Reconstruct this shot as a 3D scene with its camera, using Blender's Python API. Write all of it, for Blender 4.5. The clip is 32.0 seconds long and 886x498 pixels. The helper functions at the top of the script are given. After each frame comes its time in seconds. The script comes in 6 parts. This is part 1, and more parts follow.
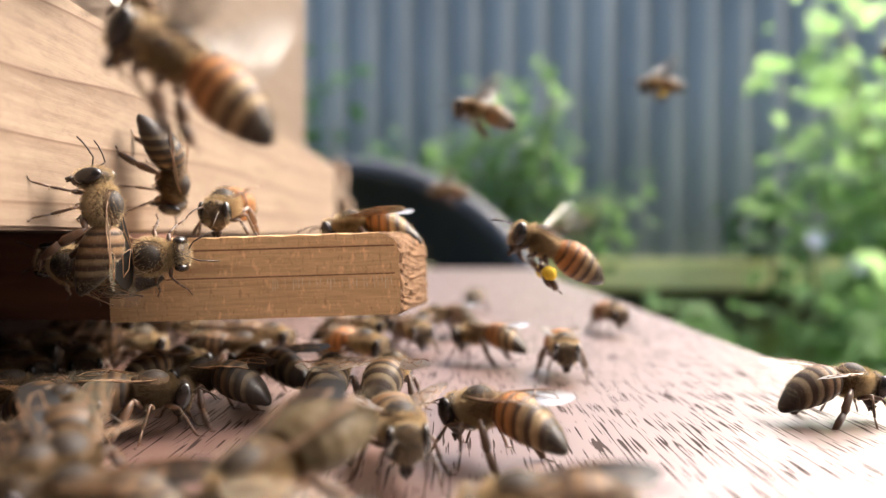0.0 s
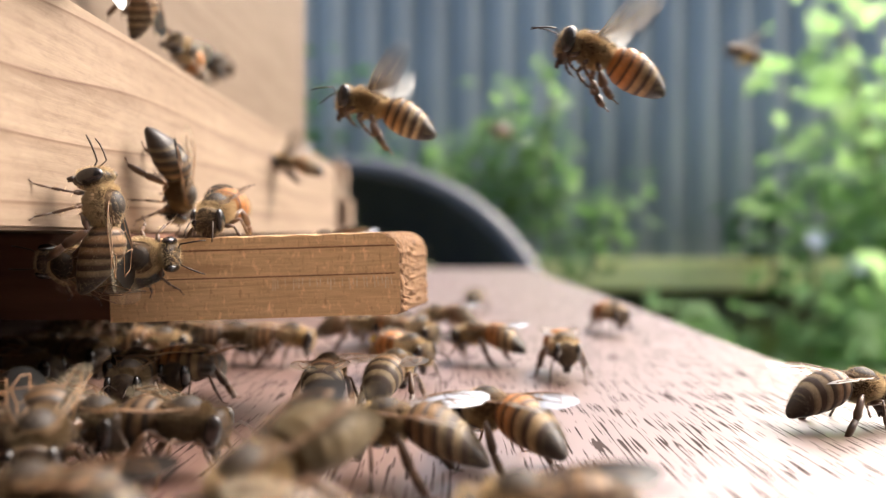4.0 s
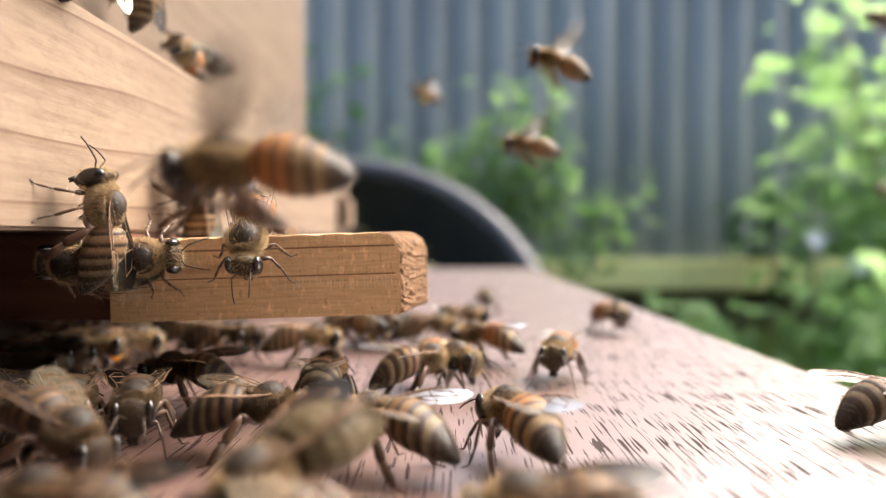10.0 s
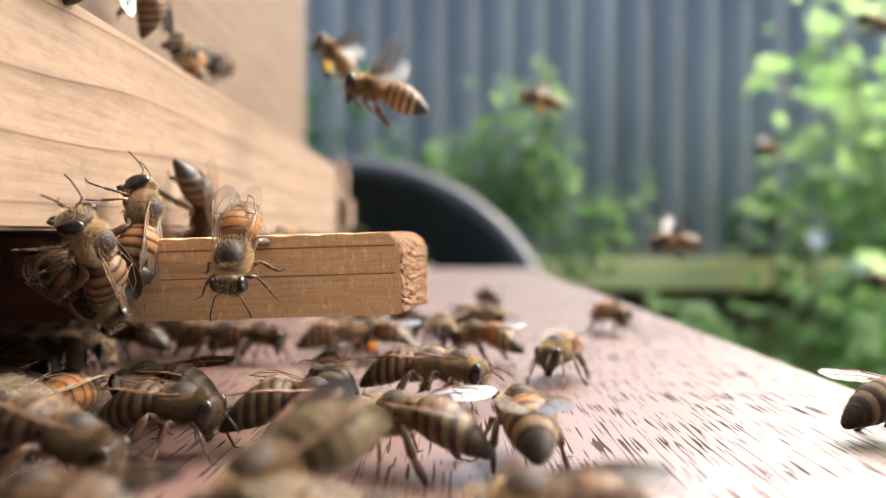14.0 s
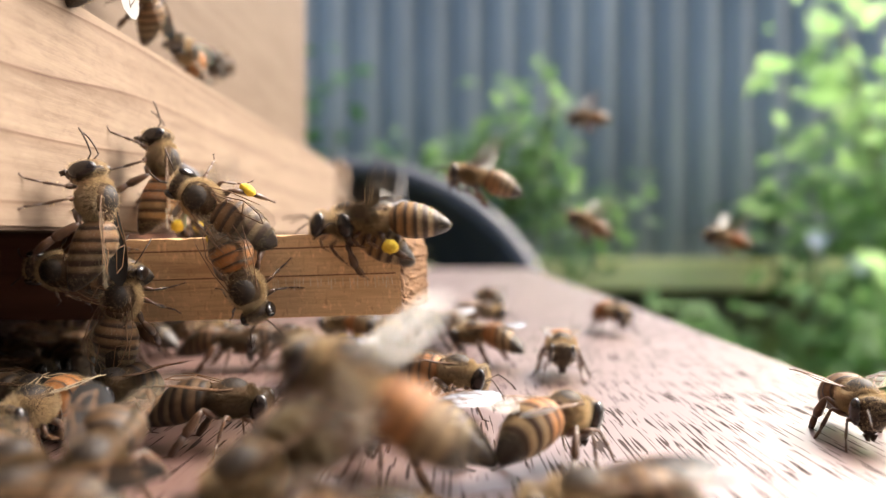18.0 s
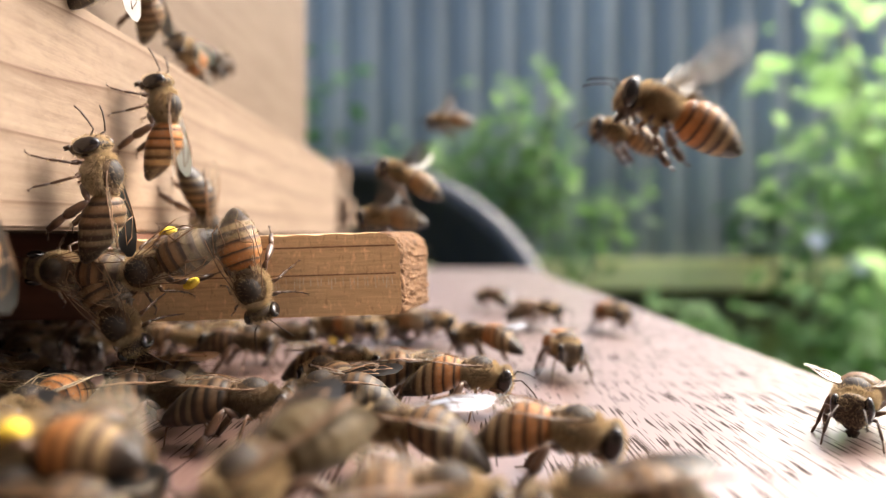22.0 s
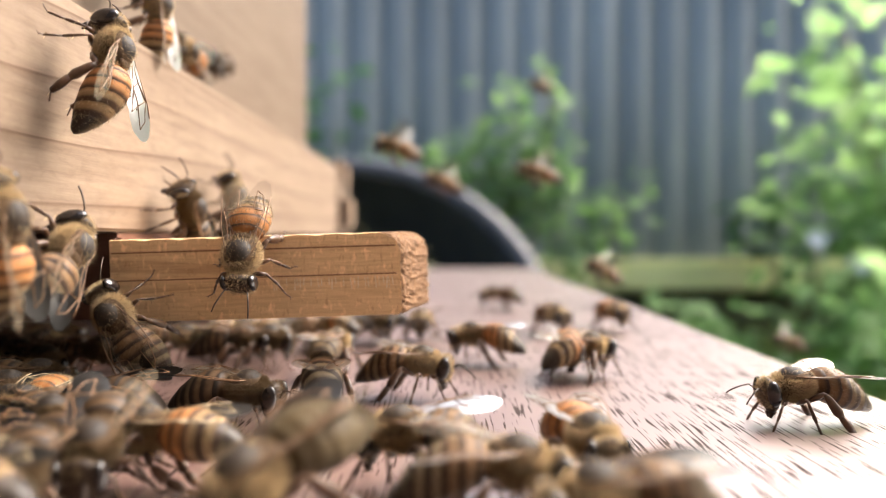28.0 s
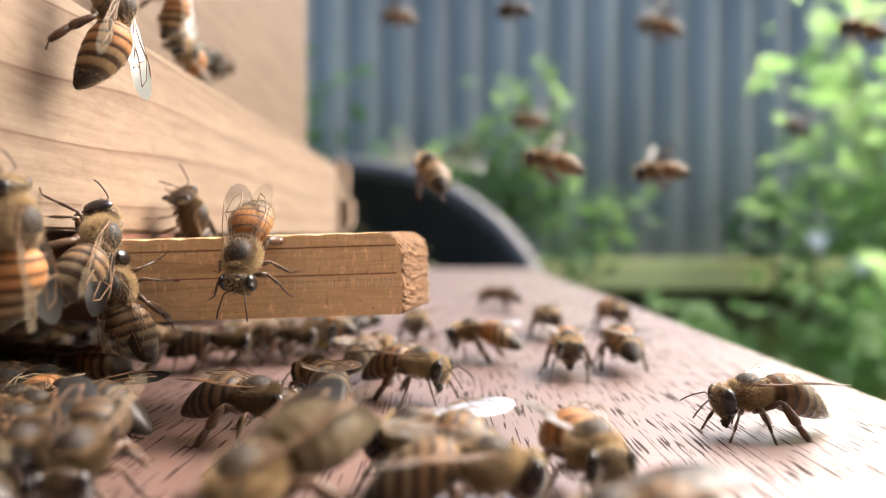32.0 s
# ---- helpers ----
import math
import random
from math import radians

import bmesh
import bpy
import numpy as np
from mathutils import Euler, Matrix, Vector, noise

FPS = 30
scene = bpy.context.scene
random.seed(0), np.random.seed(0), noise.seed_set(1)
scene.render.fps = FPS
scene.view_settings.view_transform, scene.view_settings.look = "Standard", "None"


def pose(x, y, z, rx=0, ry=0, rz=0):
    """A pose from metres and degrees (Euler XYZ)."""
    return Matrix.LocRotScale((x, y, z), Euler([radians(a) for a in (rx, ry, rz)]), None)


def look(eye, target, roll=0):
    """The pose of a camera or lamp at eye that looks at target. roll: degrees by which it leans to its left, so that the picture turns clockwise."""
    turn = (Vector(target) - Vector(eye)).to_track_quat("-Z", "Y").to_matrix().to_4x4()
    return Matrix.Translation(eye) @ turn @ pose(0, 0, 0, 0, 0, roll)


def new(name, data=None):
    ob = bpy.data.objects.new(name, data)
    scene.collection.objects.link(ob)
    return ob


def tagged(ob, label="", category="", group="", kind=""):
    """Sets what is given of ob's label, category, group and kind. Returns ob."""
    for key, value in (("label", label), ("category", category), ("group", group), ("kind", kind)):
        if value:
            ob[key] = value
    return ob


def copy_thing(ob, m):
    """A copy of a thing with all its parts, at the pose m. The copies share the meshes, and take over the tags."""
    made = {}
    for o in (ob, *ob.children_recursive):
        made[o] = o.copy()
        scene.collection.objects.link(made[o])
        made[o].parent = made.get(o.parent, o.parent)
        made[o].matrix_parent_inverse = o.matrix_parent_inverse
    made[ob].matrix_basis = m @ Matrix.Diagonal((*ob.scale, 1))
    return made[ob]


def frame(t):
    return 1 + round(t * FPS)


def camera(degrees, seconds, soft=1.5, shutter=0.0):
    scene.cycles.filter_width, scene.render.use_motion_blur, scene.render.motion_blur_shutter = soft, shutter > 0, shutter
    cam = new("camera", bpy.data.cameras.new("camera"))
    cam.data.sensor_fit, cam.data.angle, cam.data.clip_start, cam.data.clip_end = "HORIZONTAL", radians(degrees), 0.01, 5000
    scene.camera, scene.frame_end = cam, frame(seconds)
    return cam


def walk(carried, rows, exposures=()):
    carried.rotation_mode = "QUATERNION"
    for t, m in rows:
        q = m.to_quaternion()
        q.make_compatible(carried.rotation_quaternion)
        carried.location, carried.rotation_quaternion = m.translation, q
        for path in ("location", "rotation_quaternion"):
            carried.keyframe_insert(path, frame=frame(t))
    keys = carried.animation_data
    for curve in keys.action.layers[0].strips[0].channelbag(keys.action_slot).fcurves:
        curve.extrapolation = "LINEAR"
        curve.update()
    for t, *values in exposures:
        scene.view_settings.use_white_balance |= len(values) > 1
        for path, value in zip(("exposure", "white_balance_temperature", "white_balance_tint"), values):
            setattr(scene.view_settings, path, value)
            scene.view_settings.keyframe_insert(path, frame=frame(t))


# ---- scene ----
MM = 0.001
cam = camera(65, 32.0, soft=1.15, shutter=0.6)
cam.data.dof.use_dof = True
cam.data.dof.focus_distance = 0.078
cam.data.dof.aperture_fstop = 14.0
EYE = Vector((0, 0, 0.022))


def aim(left, down):
    """The standing camera, turned by small angles."""
    return Matrix.Translation(EYE) @ pose(0, 0, 0, 90 - down, 0, left)


walk(cam, [(0, aim(0.42, 0.98)), (13, aim(0.46, 0.98)), (32, aim(0.55, 0.98))])

# ---- light: hazy daylight from above, behind the hive's far side ----
world = bpy.data.worlds.new("sky")
scene.world = world
world.use_nodes = True
wn = world.node_tree.nodes
sky = wn.new("ShaderNodeTexSky")
sky.sky_type = "NISHITA"
sky.sun_disc = False
SUN_EL, SUN_AZ = 48.0, 60.0      # azimuth clockwise from +y
sky.sun_elevation, sky.sun_rotation = radians(SUN_EL), radians(SUN_AZ)
sky.dust_density, sky.air_density = 8.0, 0.8
wn["Background"].inputs["Strength"].default_value = 0.13
world.node_tree.links.new(sky.outputs["Color"], wn["Background"].inputs["Color"])
sun = new("sun", bpy.data.lights.new("sun", "SUN"))
sun.data.energy, sun.data.angle, sun.data.color = 1.15, radians(45), (1.0, 0.975, 0.94)
sd = Vector((math.sin(radians(SUN_AZ)) * math.cos(radians(SUN_EL)), math.cos(radians(SUN_AZ)) * math.cos(radians(SUN_EL)), math.sin(radians(SUN_EL))))
sun.matrix_world = look(sd * 3, (0, 0, 0))
scene.view_settings.exposure = 2.3


# ---- materials ----
def mat(name, rough=0.5, metal=0.0, spec=0.5):
    m = bpy.data.materials.new(name)
    m.use_nodes = True
    n, l = m.node_tree.nodes, m.node_tree.links
    p = n["Principled BSDF"]
    p.inputs["Roughness"].default_value, p.inputs["Metallic"].default_value = rough, metal
    p.inputs["Specular IOR Level"].default_value = spec
    return m, n, l, p


def ramp(n, l, fac, stops):
    r = n.new("ShaderNodeValToRGB")
    while len(r.color_ramp.elements) < len(stops):
        r.color_ramp.elements.new(0.5)
    for e, (pos, col) in zip(r.color_ramp.elements, stops):
        e.position, e.color = pos, (*col, 1)
    l.new(fac, r.inputs[0])
    return r.outputs["Color"]


def coords(n, l, scale, kind="Object"):
    tc, mp = n.new("ShaderNodeTexCoord"), n.new("ShaderNodeMapping")
    mp.inputs["Scale"].default_value = scale
    l.new(tc.outputs[kind], mp.inputs["Vector"])
    return mp.outputs["Vector"]


def noisy(n, l, vec, scale, detail=4, rough=0.6, warp=0.0):
    t = n.new("ShaderNodeTexNoise")
    t.inputs["Scale"].default_value, t.inputs["Detail"].default_value = scale, detail
    t.inputs["Roughness"].default_value, t.inputs["Distortion"].default_value = rough, warp
    l.new(vec, t.inputs["Vector"])
    return t.outputs["Fac"]


def mixed(n, l, fac, a, b, mode="MIX"):
    m = n.new("ShaderNodeMix")
    m.data_type, m.blend_type = "RGBA", mode
    for value, idx in ((fac, 0), (a, 6), (b, 7)):
        if isinstance(value, (int, float)):
            m.inputs[idx].default_value = value
        elif isinstance(value, tuple):
            m.inputs[idx].default_value = (*value, 1)
        else:
            l.new(value, m.inputs[idx])
    return m.outputs[2]


def bumped(n, l, p, height, strength, dist):
    b = n.new("ShaderNodeBump")
    b.inputs["Strength"].default_value, b.inputs["Distance"].default_value = strength, dist
    l.new(height, b.inputs["Height"])
    l.new(b.outputs["Normal"], p.inputs["Normal"])


def wood(name, light, dark, along, grain_scale, rough=0.6, bands=0.5, lines=0.0, fleck=0.0):
    """Planed softwood: stretched growth rings, fine fibres, small dark flecks. lines: growth lines a metre up the face."""
    m, n, l, p = mat(name, rough, 0, 0.2)
    stretch = [1.0, 1.0, 1.0]
    stretch[along] = 0.06
    v = coords(n, l, stretch)
    rings = noisy(n, l, v, grain_scale, 2, 0.4, 0.6)
    w = n.new("ShaderNodeMath")
    w.operation = "MULTIPLY"
    w.inputs[1].default_value = 7.0
    l.new(rings, w.inputs[0])
    if lines:
        w.inputs[1].default_value = 2.7
        l.new(noisy(n, l, coords(n, l, (1, 0.22, 1)), grain_scale, 2, 0.35, 0.2), w.inputs[0])
        sep, up = n.new("ShaderNodeSeparateXYZ"), n.new("ShaderNodeMath")
        l.new(coords(n, l, (1, 1, 1)), sep.inputs[0])
        up.operation = "MULTIPLY_ADD"
        up.inputs[1].default_value = lines
        # the growth lines climb slowly along the rail
        climb = n.new("ShaderNodeMath")
        climb.operation = "MULTIPLY_ADD"
        climb.inputs[1].default_value = -0.045
        l.new(sep.outputs["Y"], climb.inputs[0])
        l.new(sep.outputs["Z"], climb.inputs[2])
        l.new(climb.outputs[0], up.inputs[0])
        l.new(w.outputs[0], up.inputs[2])
        w = up
    fr = n.new("ShaderNodeMath")
    fr.operation = "FRACT"
    l.new(w.outputs[0], fr.inputs[0])
    mid = tuple(a * 0.55 + b * 0.45 for a, b in zip(light, dark))
    ringcol = ramp(n, l, fr.outputs[0], ((0.0, light), (0.5, light), (0.80, tuple(a * 0.8 + b * 0.2 for a, b in zip(light, mid))), (0.93, mid), (0.97, dark), (1.0, light)) if lines else ((0.0, light), (0.5, light), (0.82, mid), (0.95, dark), (1.0, light)))
    fib = noisy(n, l, v, grain_scale * 22, 5, 0.7)
    fibcol = ramp(n, l, fib, ((0.3, (0.55, 0.5, 0.46)), (0.62, (1, 1, 1))))
    c1 = mixed(n, l, bands, light, ringcol)
    c2 = mixed(n, l, 0.75, c1, fibcol, "MULTIPLY")
    blot = noisy(n, l, coords(n, l, (1, 1, 1)), 45, 3, 0.5)
    c3 = mixed(n, l, ramp(n, l, blot, ((0.35, (0, 0, 0)), (0.7, (0.5, 0.5, 0.5)))), c2, mid)
    if lines:
        # pulled fibres and pale specks of the sawn face
        sp = noisy(n, l, coords(n, l, (1, 0.45, 1)), 750, 5, 0.75, 0.5)
        c3 = mixed(n, l, 0.6, c3, ramp(n, l, sp, ((0.28, (0.72, 0.69, 0.66)), (0.5, (0.97, 0.97, 0.97)), (0.7, (1.1, 1.1, 1.1)))), "MULTIPLY")
    if fleck:
        # short upright checks, pale and dark
        fl = noisy(n, l, coords(n, l, (1, 1, 0.35)), 2600, 3, 0.6)
        c3 = mixed(n, l, ramp(n, l, fl, ((0.58, (0, 0, 0)), (0.68, (fleck, fleck, fleck)))), c3, dark)
        fl = noisy(n, l, coords(n, l, (1, 1, 0.5)), 1500, 3, 0.6, 0.4)
        c3 = mixed(n, l, ramp(n, l, fl, ((0.56, (0, 0, 0)), (0.72, (fleck, fleck, fleck)))), c3, tuple(min(1, c * 1.5) for c in light))
    gain = n.new("ShaderNodeVectorMath")
    gain.operation = "SCALE"
    gain.inputs["Scale"].default_value = 1.25
    l.new(c3, gain.inputs[0])
    l.new(gain.outputs[0], p.inputs["Base Color"])
    bumped(n, l, p, fib, 0.35, 0.0002)
    return m


M_WALL = wood("hive_pine", (0.172, 0.127, 0.090), (0.078, 0.046, 0.027), 1, 26, 0.7, 1.0, 135)
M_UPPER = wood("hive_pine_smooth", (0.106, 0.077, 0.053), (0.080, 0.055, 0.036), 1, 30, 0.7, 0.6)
M_BAR = wood("bar_pine", (0.60, 0.405, 0.215), (0.29, 0.155, 0.070), 0, 150, 0.65, 0.55, 0, 0.55)
M_INSIDE = wood("hive_inside", (0.20, 0.10, 0.05), (0.09, 0.05, 0.03), 1, 60, 0.8, 0.5)


def board_material():
    """Reddish film-faced ply with short dark pores along the grain and a satin gloss."""
    m, n, l, p = mat("board_ply", 0.38, 0, 1.0)
    v = coords(n, l, (1, 0.042, 1))
    pores = noisy(n, l, v, 3100, 1, 0.4, 0.1)
    dense = noisy(n, l, coords(n, l, (1, 0.5, 1)), 120, 2, 0.5)
    both = n.new("ShaderNodeMath")
    both.operation = "MULTIPLY_ADD"
    both.inputs[1].default_value = 0.18
    l.new(dense, both.inputs[0])
    l.new(pores, both.inputs[2])
    pore = ramp(n, l, both.outputs[0], ((0.682, (0, 0, 0)), (0.722, (1, 1, 1))))
    tone = noisy(n, l, coords(n, l, (1, 0.1, 1)), 160, 4, 0.6, 0.3)
    base = ramp(n, l, tone, ((0.3, (0.096, 0.045, 0.034)), (0.7, (0.155, 0.089, 0.071))))
    blot = noisy(n, l, coords(n, l, (1, 1, 1)), 30, 4, 0.6)
    base = mixed(n, l, ramp(n, l, blot, ((0.4, (0, 0, 0)), (0.75, (0.55, 0.55, 0.55)))), base, (0.125, 0.058, 0.044))
    col = mixed(n, l, pore, base, (0.030, 0.018, 0.015))
    l.new(col, p.inputs["Base Color"])
    r = ramp(n, l, pore, ((0, (0.37, 0.37, 0.37)), (1, (0.8, 0.8, 0.8))))
    l.new(r, p.inputs["Roughness"])
    sp = ramp(n, l, pore, ((0, (1.0, 1.0, 1.0)), (1, (0.15, 0.15, 0.15))))
    l.new(sp, p.inputs["Specular IOR Level"])
    inv = n.new("ShaderNodeMath")
    inv.operation = "SUBTRACT"
    inv.inputs[0].default_value = 1.0
    l.new(pore, inv.inputs[1])
    l.new(inv.outputs[0], p.inputs["Coat Weight"])
    p.inputs["Coat Roughness"].default_value = 0.36
    p.inputs["Coat IOR"].default_value = 1.95
    bumped(n, l, p, inv.outputs[0], 0.6, 0.00015)
    return m


M_BOARD = board_material()


def plain(name, a, b, scale, rough, spec=0.5, metal=0.0, bump=0.0, dist=0.001, stretch=(1, 1, 1)):
    m, n, l, p = mat(name, rough, metal, spec)
    f = noisy(n, l, coords(n, l, stretch), scale, 5, 0.6)
    l.new(ramp(n, l, f, ((0.3, a), (0.7, b))), p.inputs["Base Color"])
    if bump:
        bumped(n, l, p, f, bump, dist)
    return m


M_BAREND = plain("bar_end_grain", (0.07, 0.034, 0.015), (0.21, 0.115, 0.055), 1500, 0.85, 0.2, 0, 1.0, 0.0005)
# pine coloured dark red-brown to hold the shade under the hive wall
M_SHADED_PINE = plain("shaded_pine", (0.065, 0.028, 0.017), (0.16, 0.072, 0.042), 220, 0.6, 0.3, 0, 0.3, 0.0003, (0.15, 1, 1))
M_STAMP = plain("worn_stamp", (0.50, 0.36, 0.20), (0.80, 0.68, 0.48), 1800, 0.8, 0.3)
M_FENCE = plain("fence_steel", (0.134, 0.154, 0.153), (0.226, 0.254, 0.249), 6, 0.34, 0.8, 0.35, 0.1, 0.002, (1, 1, 0.3))
M_TUB = plain("black_plastic", (0.024, 0.029, 0.037), (0.046, 0.053, 0.064), 20, 0.38, 0.5)
M_RIM = plain("black_plastic_rim", (0.03, 0.035, 0.043), (0.055, 0.062, 0.073), 20, 0.5, 0.4)
M_SOIL = plain("garden_soil", (0.035, 0.03, 0.02), (0.09, 0.085, 0.05), 14, 0.95, 0.2, 0, 0.6, 0.02)
M_SLEEPER = plain("weathered_timber", (0.72, 0.70, 0.28), (0.90, 0.86, 0.45), 9, 0.8, 0.3, 0, 0.4, 0.003, (0.2, 1, 1))


def leafy(name, a, b, trans=0.45):
    m = bpy.data.materials.new(name)
    m.use_nodes = True
    n, l = m.node_tree.nodes, m.node_tree.links
    p = n["Principled BSDF"]
    p.inputs["Roughness"].default_value = 0.5
    g = n.new("ShaderNodeNewGeometry")
    c = ramp(n, l, g.outputs["Random Per Island"], ((0.0, a), (1.0, b)))
    l.new(c, p.inputs["Base Color"])
    t = n.new("ShaderNodeBsdfTranslucent")
    l.new(c, t.inputs["Color"])
    mx = n.new("ShaderNodeMixShader")
    mx.inputs[0].default_value = trans
    l.new(p.outputs[0], mx.inputs[1])
    l.new(t.outputs[0], mx.inputs[2])
    l.new(mx.outputs[0], n["Material Output"].inputs["Surface"])
    return m


M_LEAF = leafy("leaf_green", (0.15, 0.28, 0.085), (0.26, 0.41, 0.15), 0.5)
M_BUSH = leafy("bush_green", (0.24, 0.41, 0.135), (0.37, 0.54, 0.235), 0.68)
# darker copy of the leaf green: shade by the fence as colour
M_LEAF_SHADED = leafy("leaf_shaded", (0.04, 0.12, 0.03), (0.10, 0.24, 0.06))
M_GRASS = leafy("grass_blade", (0.14, 0.24, 0.05), (0.40, 0.46, 0.14))
M_PALE = leafy("pale_leaf", (0.14, 0.15, 0.075), (0.25, 0.25, 0.14), 0.2)
M_PETAL = plain("white_petal", (0.52, 0.55, 0.54), (0.66, 0.68, 0.66), 80, 0.6)
M_STEM = plain("stem", (0.08, 0.09, 0.03), (0.14, 0.12, 0.05), 60, 0.8)

# bees
M_CHITIN = plain("dark_chitin", (0.016, 0.010, 0.007), (0.048, 0.028, 0.016), 900, 0.58, 0.3, 0, 0.2, 0.0001)
M_LEG = plain("leg_chitin", (0.026, 0.014, 0.008), (0.12, 0.058, 0.026), 500, 0.4)
M_EYE = plain("compound_eye", (0.006, 0.005, 0.005), (0.02, 0.014, 0.012), 4000, 0.22, 0.6, 0, 0.15, 0.00003)


def banded(name, fore, rear, dark, share):
    """Shield plates of the abdomen: coloured fore part and dark hind edge, each plate paler and its edge wider towards the black tip."""
    m, n, l, p = mat(name, 0.5, 0, 0.22)
    sep = n.new("ShaderNodeSeparateXYZ")
    l.new(coords(n, l, (-1000, 1000, 1000)), sep.inputs[0])
    wob = noisy(n, l, coords(n, l, (1, 1, 1)), 600, 3, 0.6)
    a, fr, k = n.new("ShaderNodeMath"), n.new("ShaderNodeMath"), n.new("ShaderNodeMath")
    a.operation, fr.operation, k.operation = "MULTIPLY_ADD", "FRACT", "MULTIPLY_ADD"
    k.inputs[1].default_value, k.inputs[2].default_value = 0.22, -1.60
    l.new(wob, k.inputs[0])
    a.inputs[1].default_value = 1 / 1.165
    l.new(sep.outputs["X"], a.inputs[0])
    l.new(k.outputs[0], a.inputs[2])
    l.new(a.outputs[0], fr.inputs[0])

    def bands(col, part):
        deep = tuple(c * 0.70 for c in col)
        return ramp(n, l, fr.outputs[0], ((0.0, deep), (part * 0.3, col), (part * 0.85, deep), (min(.95, part + 0.12), dark), (0.97, dark), (1.0, deep)))

    def along(lo, hi):
        r = n.new("ShaderNodeMapRange")
        r.inputs["From Min"].default_value, r.inputs["From Max"].default_value = lo, hi
        l.new(sep.outputs["X"], r.inputs["Value"])
        return r.outputs["Result"]
    tip = along(7.0, 7.7)
    both = mixed(n, l, along(4.2, 5.6), bands(fore, share), bands(rear, share - 0.17))
    grain = ramp(n, l, noisy(n, l, coords(n, l, (0.4, 1, 1)), 1900, 4, 0.7), ((0.3, (0.62, 0.58, 0.54)), (0.65, (1, 1, 1))))
    l.new(mixed(n, l, tip, mixed(n, l, 0.7, both, grain, "MULTIPLY"), (0.022, 0.016, 0.012)), p.inputs["Base Color"])
    l.new(ramp(n, l, tip, ((0, (0.52, 0.52, 0.52)), (1, (0.36, 0.36, 0.36)))), p.inputs["Roughness"])
    bumped(n, l, p, noisy(n, l, coords(n, l, (1, 1, 1)), 2500, 3), 0.25, 0.00006)
    return m


M_BANDS = {"orange": banded("amber_bands", (0.45, 0.19, 0.062), (0.30, 0.205, 0.105), (0.050, 0.026, 0.014), 0.76),
           # mixed is lowered for shade on the board; golden is its lit copy
           "mixed": banded("brown_bands", (0.225, 0.128, 0.062), (0.205, 0.155, 0.092), (0.044, 0.027, 0.017), 0.66),
           "golden": banded("golden_bands", (0.37, 0.215, 0.095), (0.35, 0.265, 0.155), (0.052, 0.031, 0.018), 0.64),
           # dark: a darker bee, lowered further to hold the near-left shade
           "dark": banded("dark_bands", (0.100, 0.058, 0.028), (0.105, 0.078, 0.046), (0.022, 0.015, 0.010), 0.58),
           "tan": banded("tan_bands", (0.11, 0.074, 0.034), (0.19, 0.15, 0.093), (0.15, 0.112, 0.062), 0.70)}
M_THORAX = plain("thorax_skin", (0.035, 0.020, 0.010), (0.075, 0.045, 0.022), 1500, 0.9, 0.2)
M_SCUTUM = plain("bald_back", (0.008, 0.006, 0.005), (0.03, 0.02, 0.012), 1500, 0.65, 0.3)
# near-black, only for the unseen slab that blocks light behind the camera
M_BLOCKER = plain("blocker_black", (0.012, 0.010, 0.008), (0.03, 0.024, 0.02), 40, 0.7)
M_POLLEN = plain("pollen", (0.60, 0.40, 0.03), (0.78, 0.58, 0.08), 3000, 0.9, 0.2, 0, 0.6, 0.0002)
M_POLLEN_O = plain("orange_pollen", (0.62, 0.22, 0.02), (0.78, 0.32, 0.04), 3000, 0.9, 0.2, 0, 0.6, 0.0002)


def hairy(name, a, b):
    m = bpy.data.materials.new(name)
    m.use_nodes = True
    n, l = m.node_tree.nodes, m.node_tree.links
    p = n["Principled BSDF"]
    p.inputs["Roughness"].default_value = 0.55
    g = n.new("ShaderNodeNewGeometry")
    c = ramp(n, l, g.outputs["Random Per Island"], ((0.0, a), (1.0, b)))
    l.new(c, p.inputs["Base Color"])
    t = n.new("ShaderNodeBsdfTranslucent")
    l.new(c, t.inputs["Color"])
    mx = n.new("ShaderNodeMixShader")
    mx.inputs[0].default_value = 0.4
    l.new(p.outputs[0], mx.inputs[1])
    l.new(t.outputs[0], mx.inputs[2])
    l.new(mx.outputs[0], n["Material Output"].inputs["Surface"])
    return m


M_FUR = hairy("golden_fur", (0.19, 0.125, 0.058), (0.74, 0.57, 0.33))
# brown fur, darkened so that it carries the near-left shade
M_FUR_DARK = hairy("dark_fur", (0.04, 0.025, 0.011), (0.21, 0.138, 0.064))
M_BANDHAIR = hairy("pale_hair", (0.11, 0.082, 0.045), (0.30, 0.24, 0.145))


